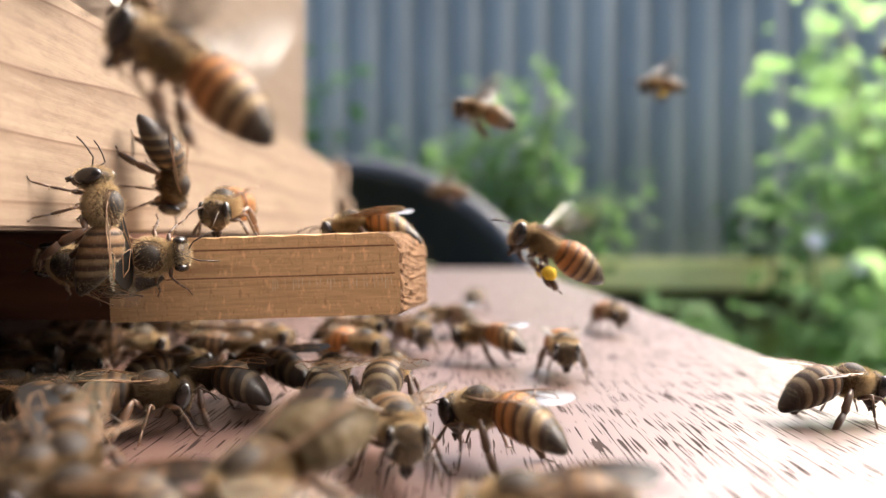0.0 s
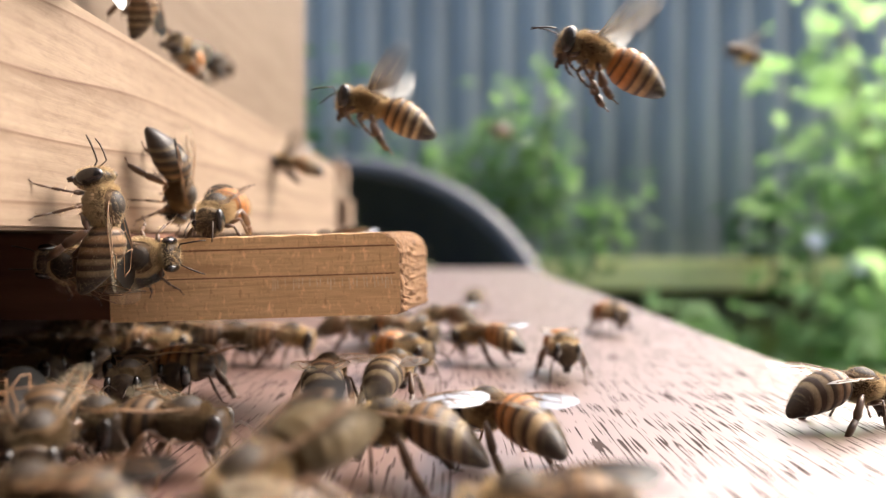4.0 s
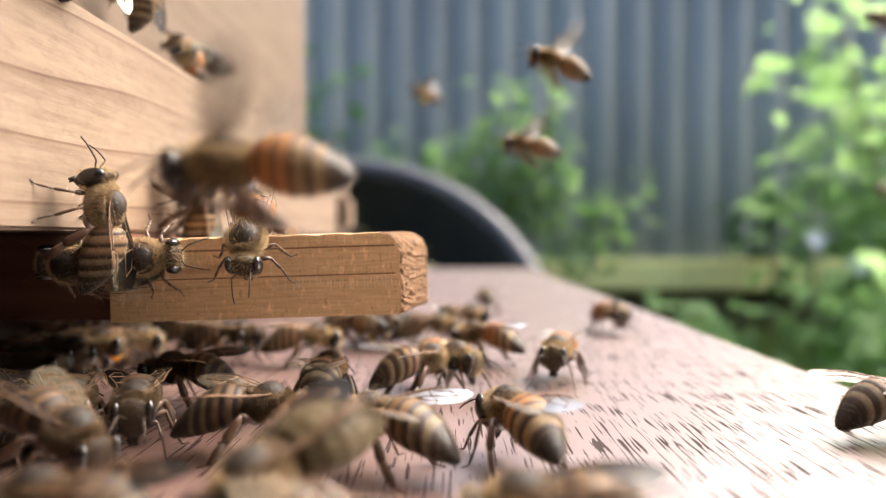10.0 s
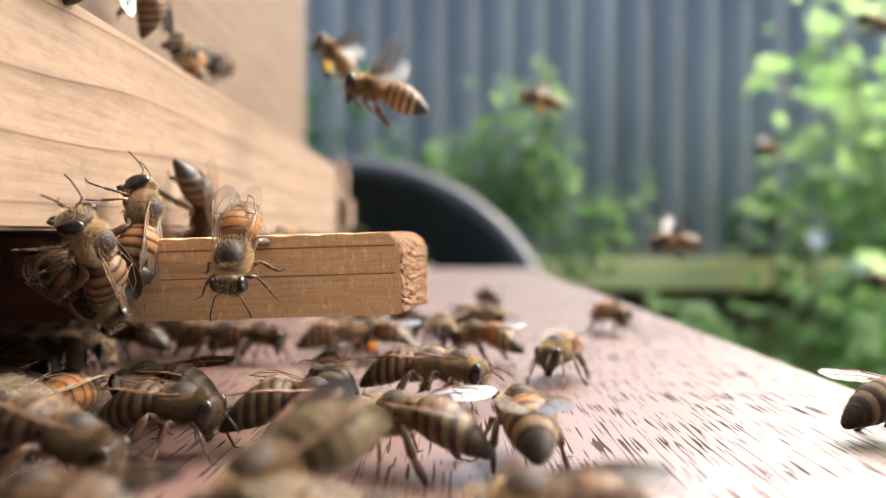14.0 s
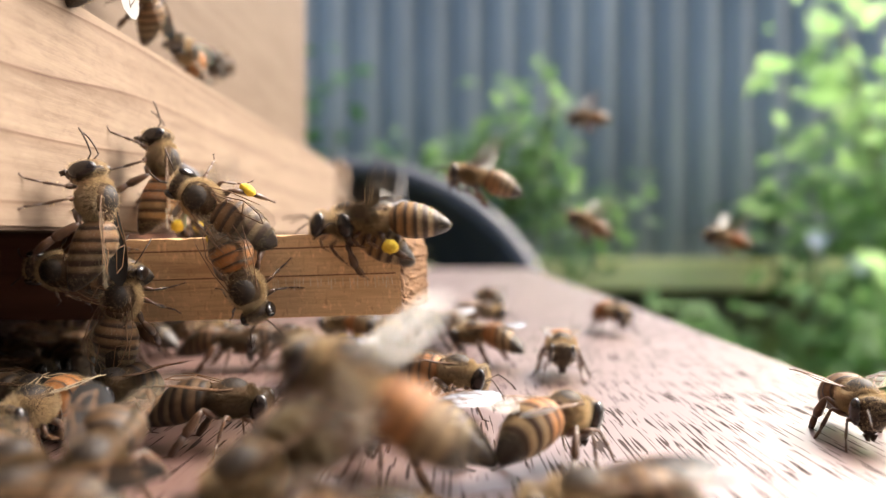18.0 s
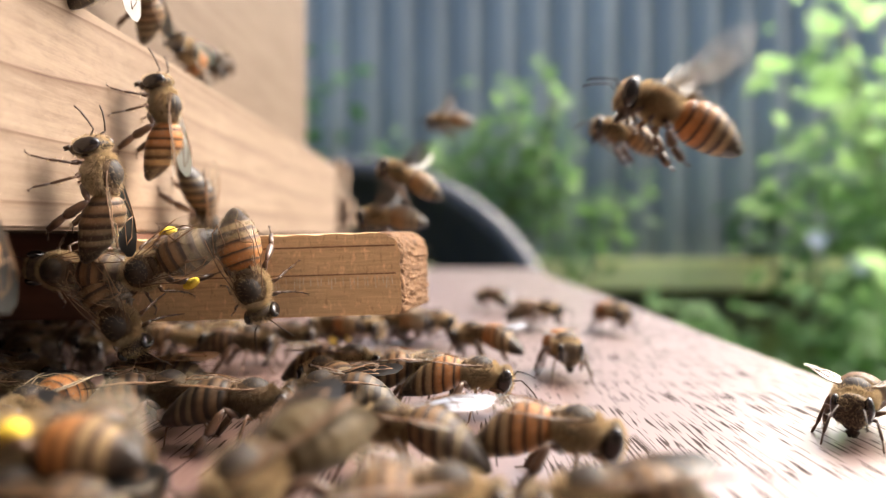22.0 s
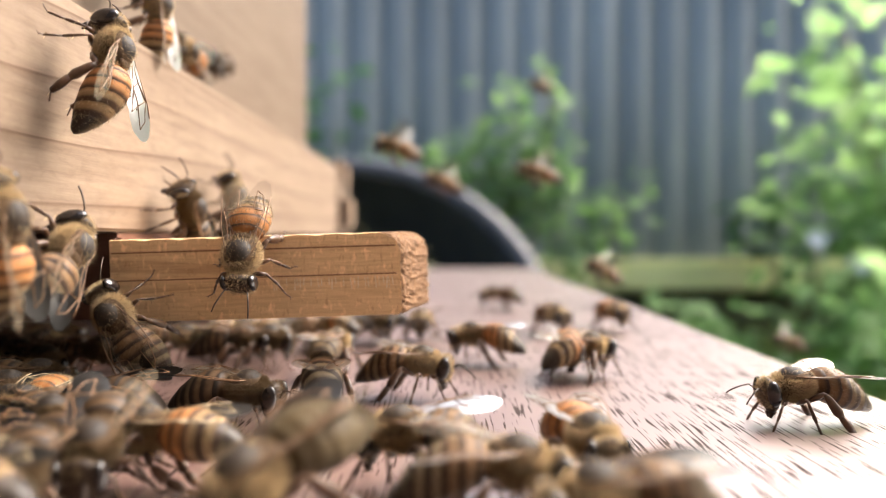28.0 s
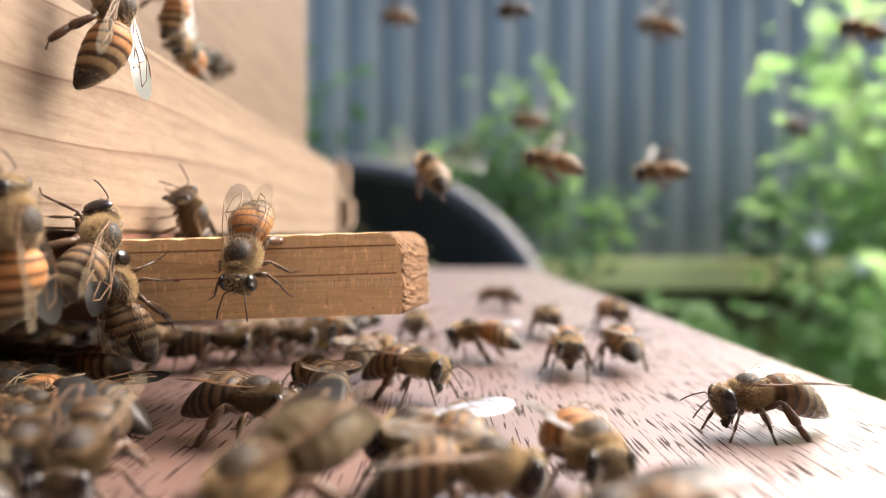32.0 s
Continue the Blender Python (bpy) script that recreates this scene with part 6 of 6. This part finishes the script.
    walk(BEES['T5'], [(0, at(-2.46, 220.88, 31.95, 0, -6, 180)), (0.5, at(-22.61, 246.13, 32.21, 0, -22, 180)), (1, at(6.66, 430.72, 42.57, 0, -30, 180)), (2, at(47.26, 430.72, 53.12, 0, -22, 180)), (3, at(33.21, 430.72, 94.9, 0, -22, 180)), (5.5, at(17.26, 246.13, 39.76, 0, -22, 180)), (6, at(12.94, 226.7, 46.85, 0, -36, 180)), (6.5, at(21.18, 191.43, 45.49, 0, -22, 180)), (7, at(26.67, 137.83, 40.56, 0, -16, 180)), (7.5, at(26.62, 137.83, 33.39, 0, -22, 180)), (8, at(22.46, 130.52, 26.29, 0, -24, 180)), (8.5, at(19.95, 146.01, 27.21, 0, -22, 180)), (9, at(15.68, 145.8, 15.33, 0, -14, -178)), (9.5, at(12.52, 191.43, 18.22, 0, -22, 180)), (10, at(15.46, 159.53, 38.62, 0, -14, 180)), (10.5, at(14.71, 172.29, 52.22, 0, -22, 180)), (11, at(20.21, 127.62, 52.16, 0, -24, 180)), (11.5, at(34.07, 132.53, 48.47, -0, -26, 180)), (12, at(28.65, 106.35, 37.52, 0, -34, 180)), (12.5, at(20.14, 111.15, 39.66, 0, -30, 180)), (13, at(1.78, 102.55, 30.13, 0, -28, 180)), (13.5, at(11.82, 90.68, 36.52, 0, -35, 180)), (14, at(-13.77, 109.04, 40.61, 0, -20, 180)), (14.5, at(-10.31, 111.15, 40.19, 0, -22, 180)), (15.5, at(3.77, 90.68, 29.97, 0, -22, 180)), (16.5, at(-4.16, 84.04, 25.31, 0, -22, 180)), (17, at(-5.25, 58.4, 22.87, 0, -22, 180)), (17.5, at(-11.87, 73.31, 22.61, 0, -20, 180)), (18, at(-14.82, 86.14, 18.22, 0, -22, 180)), (18.6, at(-11.38, 133.79, 0, 0, -0, 170)), (32, at(-23.63, 148.04, 0, 0, -0, 170))])
    flap(BEES['T5'], 0, 18)
    walk(BEES['T6'], [(0, at(135.89, 215.36, 73.69, 0, -22, 180)), (0.8, at(121.29, 202.69, 57.42, 0, -22, 180)), (1, at(104.02, 181.36, 48.79, 0, -30, 180)), (1.5, at(106.57, 191.43, 62.02, 0, -22, 180)), (2, at(110.8, 172.29, 48.76, 0, -22, 180)), (3, at(52.94, 95.72, 29.09, 0, -28, 180)), (3.5, at(27.49, 80.13, 37.58, 0, -35, 180)), (4.5, at(10.37, 86.14, 40.49, 0, -22, 180)), (5.5, at(13.92, 107.68, 59.88, 0, -22, 180)), (7, at(14.79, 74.91, 42.93, 0, -6, 180)), (7.5, at(2.77, 61.53, 36.15, -0, -15, 180)), (8, at(-5.44, 56.49, 28.16, 0, -24, 180)), (8.5, at(-9.75, 61.53, 23.28, 0, -20, 180)), (9, at(-8.43, 66.78, 22.13, 0, -22, 180)), (9.5, at(-9.8, 61.53, 27.25, 0, -10, 180)), (10, at(-16.42, 49.94, 22.15, 0, -2, 180)), (10.5, at(-28.68, 57.13, 11, 0, -10, 170)), (11, at(-25.6, 46.5, 10.6, 0, -34, 162)), (11.25, at(-32.89, 65.64, 5.45, -8.4, -18.8, -162.3)), (11.5, at(-43.92, 86.03, 0, 0, 0, -120)), (12, at(-46.47, 84.24, 0, 0, 0, -100)), (14, at(-41.34, 68.71, 0, 0, 0, -100)), (32, at(-43.14, 68.63, 0, -0, -0, -90))])
    flap(BEES['T6'], 0, 10.8)
    walk(BEES['T7'], [(0, at(31.09, 86.14, 57.68, 0, -22, 180)), (2, at(21.32, 68.92, 47.05, 0, -22, 180)), (3, at(9.84, 62.65, 36.88, 0, -10, 180)), (3.5, at(-0.43, 82.04, 34.64, 0, -25, 180)), (4.5, at(-18.29, 114.86, 34.99, 0, -22, 180)), (5.5, at(-17.07, 246.13, 36.19, 0, -22, 180)), (6, at(-13.53, 239.02, 39.32, -0, -24, -178)), (7, at(-10.89, 232.82, 39.28, 0, -0, 180)), (8, at(48.26, 220.88, 71.66, -0, -26, 180)), (8.5, at(45.12, 215.36, 66.23, 0, -22, 180)), (9, at(33.27, 146.01, 52.93, -0, -26, 180)), (9.5, at(24.97, 127.62, 53.42, 0, -12, 180)), (10, at(18.63, 143.57, 54.09, 0, -24, 180)), (10.5, at(16.9, 172.29, 67.75, 0, -22, 180)), (11, at(2.55, 239.29, 32.32, -0, -15, 180)), (12, at(66.69, 246.13, 51.27, 0, -25, 180)), (12.5, at(62.54, 215.36, 46.77, 0, -22, 180)), (13, at(54.87, 159.53, 27.77, 0, -22, 180)), (13.5, at(64.45, 181.36, 18.81, 0, -22, 180)), (14, at(56.29, 181.36, 15.99, 0, -4, 180)), (14.5, at(55.69, 215.36, 18.91, 0, -22, 180)), (15.5, at(75.47, 215.36, 25.19, 0, -22, 180)), (16.5, at(64.48, 202.69, 36.58, 0, -22, 180)), (17, at(27.42, 124.85, 35.27, 0, -14, 180)), (17.5, at(17.6, 124.85, 29.95, 0, -22, 180)), (18, at(2.5, 124.85, 28.28, 0, -18, 180)), (18.5, at(-10.8, 118.82, 29.4, 0, -22, 180)), (19, at(-24.46, 114.19, 19.96, -0, -4, -175)), (19.6, at(-29.29, 132.53, 21.45, 0, -22, 180)), (20, at(-14.79, 215.36, 51.47, 0, -28, 180)), (21, at(-17.69, 156.63, 30.74, 0, -28, 180)), (22, at(-11.89, 132.53, 30, 0, -30, 180)), (22.5, at(-16.21, 114.86, 29.78, 0, -22, 180)), (23, at(-23.33, 88.35, 26.14, 0, -18, 180)), (23.5, at(-27.26, 90.68, 18.22, 0, -22, 180)), (24.2, at(-35.28, 121.74, 0, 0, -0, 170)), (32, at(-37.46, 125.4, 0, 0, -0, 170))])
    flap(BEES['T7'], 0, 23.5)
    walk(BEES['T8'], [(0, at(206.09, 287.15, 46.01, 0, -22, 180)), (9, at(234.2, 344.58, 37.68, 0, -22, 180)), (11, at(172.05, 313.25, 53.11, 0, -22, 180)), (12, at(208.71, 344.58, 84.84, 0, -22, 180)), (13, at(140.29, 261.04, 90.35, 0, -20, 180)), (14, at(148.32, 331.32, 59.2, 0, -10, 180)), (15, at(113.26, 287.15, 69.2, 0, -22, 180)), (16.5, at(64.17, 191.43, 69.46, 0, -22, 180)), (17, at(42.39, 195.78, 59.57, 0, -16, 180)), (18, at(41.58, 220.88, 55.03, 0, -4, 180)), (18.5, at(27.64, 215.36, 47.5, 0, -22, 180)), (19, at(47.68, 181.36, 71.57, 0, -10, 180)), (19.5, at(38.32, 191.43, 48.56, 0, -22, 180)), (20, at(4.61, 146.01, 29.54, 0, -10, 180)), (20.5, at(-0.44, 149.82, 25.51, 0, -22, 180)), (21, at(-1.67, 156.63, 19.35, 0, -20, 180)), (22, at(-14.1, 132.53, 21.03, 0, -6, 180)), (23, at(4.76, 127.62, 37.81, -0, -15, 180)), (23.5, at(-9.02, 229.72, 71.01, 0, -22, 180)), (24, at(21.86, 261.04, 83.08, 0, -6, 180)), (25, at(-22.58, 215.36, 50.21, 0, -20, 180)), (26, at(-34.63, 215.36, 47.93, 0, -22, 180)), (27.5, at(-22.97, 195.78, 44.26, 0, -22, 180)), (28, at(-17.74, 187.27, 42.22, 0, -22, 180)), (29, at(-15.52, 172.29, 48.8, 0, -24, 180)), (30, at(-13.96, 210.11, 70.16, 0, -30, 180)), (31, at(-4.56, 157.13, 56.8, 0, -35, 165)), (32, at(-4.67, 129.38, 30.79, -0, -30, 110))])
    flap(BEES['T8'], 0, 32)
    walk(BEES['T9'], [(0, at(193.8, 287.15, 110.53, 0, -22, 180)), (14, at(145.62, 246.13, 93.42, 0, -22, 180)), (16.5, at(100.99, 215.36, 84.08, 0, -22, 180)), (17, at(74.76, 195.78, 71.42, 0, -10, 180)), (17.5, at(91.38, 229.72, 37.53, 0, -22, 180)), (18, at(33.56, 187.27, 22.46, 0, -30, 180)), (19, at(63.12, 202.69, 22.62, 0, -14, 180)), (20, at(27.41, 181.12, 28.16, 0, -40, -178)), (20.5, at(34.66, 111.15, 17.14, 0, -22, 180)), (21, at(7.29, 86.14, 14.03, 0, -24, 180)), (21.5, at(26.67, 98.45, 28.73, 0, -22, 180)), (22, at(27.36, 123.06, 36.13, 0, -22, 180)), (22.5, at(17.43, 156.63, 43.06, 0, -22, 180)), (23, at(-16.68, 200.09, 52.8, 0, -20, -178)), (24, at(49.89, 156.63, 66.4, 0, -18, 180)), (24.5, at(50, 181.36, 56.86, 0, -22, 180)), (25, at(54.12, 175.8, 37.97, 0, -24, 180)), (25.5, at(54.36, 191.43, 33.09, 0, -22, 180)), (27.5, at(32.2, 202.69, 40.53, 0, -22, 180)), (28, at(23.29, 210.11, 37.48, 0, -20, 180)), (29, at(-0.16, 187.27, 42.06, 0, -20, 180)), (30, at(7.91, 214.31, 84.46, -0, -40, 170)), (31, at(-20.16, 246.13, 96.58, 0, -0, 180)), (32, at(-21.67, 257.91, 98.83, -0, -14, 170))])
    flap(BEES['T9'], 0, 32)
    walk(BEES['T10'], [(0, at(195.12, 287.15, -0.37, 0, -22, 180)), (15, at(146.56, 246.13, 2.28, 0, -22, 180)), (17, at(75.02, 191.43, 10.33, 0, -40, 180)), (18, at(73.09, 191.43, 17.64, 0, -18, 180)), (19, at(110.13, 215.36, 21.7, 0, -22, 180)), (20, at(91.82, 156.63, 20.51, 0, -10, 180)), (20.5, at(60.12, 123.06, 30.14, 0, -22, 180)), (21, at(38.32, 94.66, 33.33, -0, -26, 180)), (21.5, at(46.58, 132.53, 48.15, 0, -22, 180)), (22, at(18.63, 70.32, 30.87, 0, -28, 180)), (22.5, at(19.72, 57.43, 32.39, 0, -12, 180)), (23, at(11.77, 46.82, 22.11, 0, -6, 180)), (23.5, at(-2.52, 59.41, 17.18, 0, -18, 180)), (24, at(-10.56, 57.43, 9.47, 0, -36, 180)), (24.5, at(-9.79, 59.41, 6.26, 0, -14, 180)), (25, at(-14.3, 60, 4.5, 0, -10, 172)), (26, at(-24.94, 81.56, 0, 0, 0, 168)), (28, at(-26.62, 59.95, 0, 0, 0, 168)), (29, at(-27.22, 60.35, 0, 0, 0, 172)), (30, at(-34.78, 76.01, 0, 0, 0, 172)), (31, at(-46.04, 87.32, 0, 0, 0, 172)), (32, at(-51.85, 93.27, 0, 0, 0, 172))])
    flap(BEES['T10'], 0, 25.4)
    walk(BEES['T11'], [(0, at(58.59, 86.14, 61.01, 0, -22, 180)), (17.3, at(30.96, 86.14, 61.09, 0, -22, 180)), (18.5, at(0.49, 47.86, 30.82, -0, -8, 180)), (19, at(2.39, 45.94, 21.47, 0, -2, 180)), (19.5, at(-11.93, 47.86, 23.58, 0, -16, 180)), (20, at(-23.45, 44.75, 16.95, 0, -22, 180)), (20.5, at(-26.5, 42.2, 9.6, 55, -30, 168)), (21, at(-29.5, 46, 7.6, 55, -12, 172)), (22, at(-29.6, 40.8, 7.6, 85, -4, 176)), (22.5, at(-29, 41.2, 7, 80, 0, 176)), (23, at(-26.5, 42, 6, 75, 4, 165)), (24, at(-28.23, 48, 1.5, 20, 0, 160)), (25, at(-31.12, 50.17, 0, 0, -0, 140)), (28, at(-38.04, 54.1, 0, 0, -0, 120)), (32, at(-38.95, 54.08, 0, 0, -0, 120))])
    flap(BEES['T11'], 0, 20.5)
    walk(BEES['T12'], [(0, at(37.51, 34.46, 32.55, 0, -22, 180)), (17, at(34.64, 34.46, 35.27, 0, -22, 180)), (17.6, at(17.12, 43.07, 15.43, 0, -22, 180)), (18, at(-9.4, 44.2, 8.9, 0, -34, 180)), (18.4, at(-24.03, 41.02, 2.06, 0, -22, 180)), (18.8, at(-21.32, 31.14, 7.35, 4.7, -11, 134.1)), (19.2, at(-18.62, 21.25, 12.64, -0, -0, 90)), (19.6, at(3.46, 22.93, 21.51, 4.7, -11, 134.1)), (20, at(25.53, 24.61, 30.39, 0, -22, 180)), (20.5, at(3.75, 22.67, 22.95, 0, -4, 180)), (21, at(-7.51, 24.61, 16.2, 0, -12, 180)), (21.5, at(-23.87, 41.02, 6.65, 0, -20, 180)), (22, at(-34.45, 54.15, 0, 0, -0, 180)), (24, at(-35.96, 47.77, 0, 0, -0, 170)), (32, at(-38.24, 46.62, 0, 0, -0, 170))])
    flap(BEES['T12'], 0, 21.5)
    walk(BEES['T13'], [(0, at(151.19, 191.43, 52.12, 0, -22, 180)), (12, at(135.68, 191.43, 52.13, 0, -22, 180)), (13, at(181.14, 391.57, 90.86, 0, -22, 180)), (14, at(24.13, 210.11, 59.41, 0, -18, 180)), (14.5, at(23.52, 220.88, 49.69, 0, -22, 180)), (16, at(8.3, 143.57, 34.5, 0, -22, 180)), (16.5, at(11.14, 98.45, 23.01, 0, -22, 180)), (17, at(-6.47, 114.86, 20, 0, -18, 180)), (17.6, at(-6.44, 84, 19.29, 0, -0, 178)), (18.4, at(-17.54, 92, 18.77, 0, -0, 178)), (19.2, at(-34.9, 246.13, 36.21, 0, -22, 180)), (20.5, at(-24.31, 191.43, 39.97, 0, -22, 180)), (21, at(69.52, 137.83, 58.21, -0, -26, 180)), (21.5, at(72.31, 156.63, 61.09, 0, -22, 180)), (22.3, at(43.22, 191.43, 49.17, 0, -22, 180)), (22.9, at(27.79, 191.43, 36.82, 0, -22, 180)), (23.4, at(24.31, 114.86, 38.64, 0, -22, 180)), (24, at(15.88, 87.01, 38.64, 0, -14, 180)), (24.5, at(-0.88, 104.42, 29.39, 0, -22, 180)), (25, at(-11.42, 93.13, 22.29, 0, -28, 180)), (25.5, at(-17.89, 93.13, 25.21, 0, -18, 180)), (26.3, at(-27, 95.72, 21.34, 0, -22, 180)), (26.8, at(-23.61, 92, 18.39, 0, -0, 178)), (27.5, at(-28.14, 100, 14.86, 0, -0, 178)), (32, at(-28.18, 100, 14.45, 0, -0, 178))])
    flap(BEES['T13'], 0, 26.3)
    walk(BEES['T14'], [(0, at(187.56, 215.36, 73.59, 0, -22, 180)), (21, at(161.39, 215.36, 64.96, 0, -22, 180)), (22, at(-2.62, 195.78, 49.83, 0, -4, 180)), (22.5, at(14.33, 215.36, 49.6, 0, -22, 180)), (24, at(136.01, 246.13, 42.05, 0, -22, 180)), (25, at(66.88, 172.29, 47.57, 0, -16, 180)), (25.5, at(65.53, 191.43, 23.79, 0, -22, 180)), (27.5, at(63.82, 287.15, 88.67, 0, -22, 180)), (28, at(-5.99, 226.7, 36.53, -0, -26, 180)), (29, at(-13.39, 191.43, 30.48, 0, -24, 180)), (29.6, at(45.56, 215.36, 40.87, 0, -22, 180)), (30, at(70.29, 246.13, 47.62, 0, -32, 180)), (30.5, at(50.87, 172.29, 46.05, 0, -22, 180)), (31, at(37.77, 134.6, 44.21, 0, -14, 180)), (32, at(19.35, 153.83, 34.51, 0, -16, 180))])
    flap(BEES['T14'], 0, 32)
    walk(BEES['T15'], [(0, at(188.09, 215.36, 39.04, 0, -22, 180)), (20, at(170.38, 215.36, 39.03, 0, -22, 180)), (24.3, at(159.66, 287.15, 13.57, 0, -22, 180)), (25, at(95.07, 261.04, 4.41, 0, -40, 180)), (26, at(90.18, 287.15, 11.23, 0, -22, 180)), (28, at(45.81, 226.7, 8.1, 0, -34, 180)), (29, at(90.23, 269.2, 16.19, 0, -30, 180)), (29.5, at(78.6, 156.63, 45.99, 0, -22, 180)), (30, at(60.11, 132.53, 47.79, 0, -10, 180)), (30.5, at(57.85, 143.57, 46, 0, -22, 180)), (31, at(58.62, 172.29, 45.07, 0, -20, 180)), (32, at(49.66, 172.29, 33.52, 0, -2, 180))])
    flap(BEES['T15'], 0, 32)
    walk(BEES['T16'], [(0, at(251.76, 287.15, 69.04, 0, -22, 180)), (26, at(227.63, 287.15, 91.98, 0, -22, 180)), (28, at(41.83, 344.58, 92.86, 0, -22, 180)), (29, at(113.76, 191.43, 59.5, 0, -22, 180)), (30, at(99.5, 287.15, -11.59, 0, -22, 180)), (30.6, at(66.43, 246.13, 61.95, 0, -22, 180)), (31, at(44.47, 246.13, 96.41, 0, -22, 180)), (32, at(24.48, 237.12, 56.93, -0, -14, 150))])
    flap(BEES['T16'], 0, 32)
    walk(BEES['T17'], [(0, at(253.19, 287.15, -23.6, 0, -22, 180)), (26, at(229.25, 287.15, -23.57, 0, -22, 180)), (28, at(127.53, 269.2, -22.38, 0, -22, 180)), (29, at(194.27, 287.15, -0.35, 0, -22, 180)), (30, at(205.93, 287.15, -14.28, 0, -22, 180)), (31, at(148.24, 246.13, -11.66, 0, -22, 180)), (31.6, at(116.04, 246.13, 42.06, 0, -22, 180)), (32, at(59.57, 210.11, 81.02, 0, -14, 180))])
    flap(BEES['T17'], 0, 32)
    walk(BEES['T18'], [(0, at(900, 800, -250, 0, -0, 180)), (29, at(900, 800, -250, 0, -0, 180)), (30, at(194.24, 246.13, 93.22, 0, -22, 180)), (31, at(141.98, 215.36, 83.92, 0, -22, 180)), (32, at(111.76, 195.78, 75.6, 0, -14, 180))])
    flap(BEES['T18'], 30, 32)
    walk(BEES['T19'], [(0, at(500, 900, -250, 0, -0, 180)), (28.5, at(500, 900, -250, 0, -0, 180)), (29.5, at(134.89, 246.13, 140.46, 0, -22, 180)), (31, at(43.24, 287.15, 129.26, 0, -22, 180)), (32, at(21.1, 260.11, 101.35, 0, -10, 150))])
    flap(BEES['T19'], 29.5, 32)
    walk(BEES['T20'], [(0, at(800, 700, -250, 0, -0, 180)), (29, at(800, 700, -250, 0, -0, 180)), (30, at(250.79, 287.15, 62.05, 0, -22, 180)), (31, at(200.17, 307.66, 65.27, 0, -22, 180)), (32, at(160.08, 331.32, 70.04, 0, -22, 180))])
    flap(BEES['T20'], 30, 32)
    for i, (name, bee) in enumerate(BEES.items()):
        fidget(bee, i, 42 if name[0] in "WV" else 0)


motions()
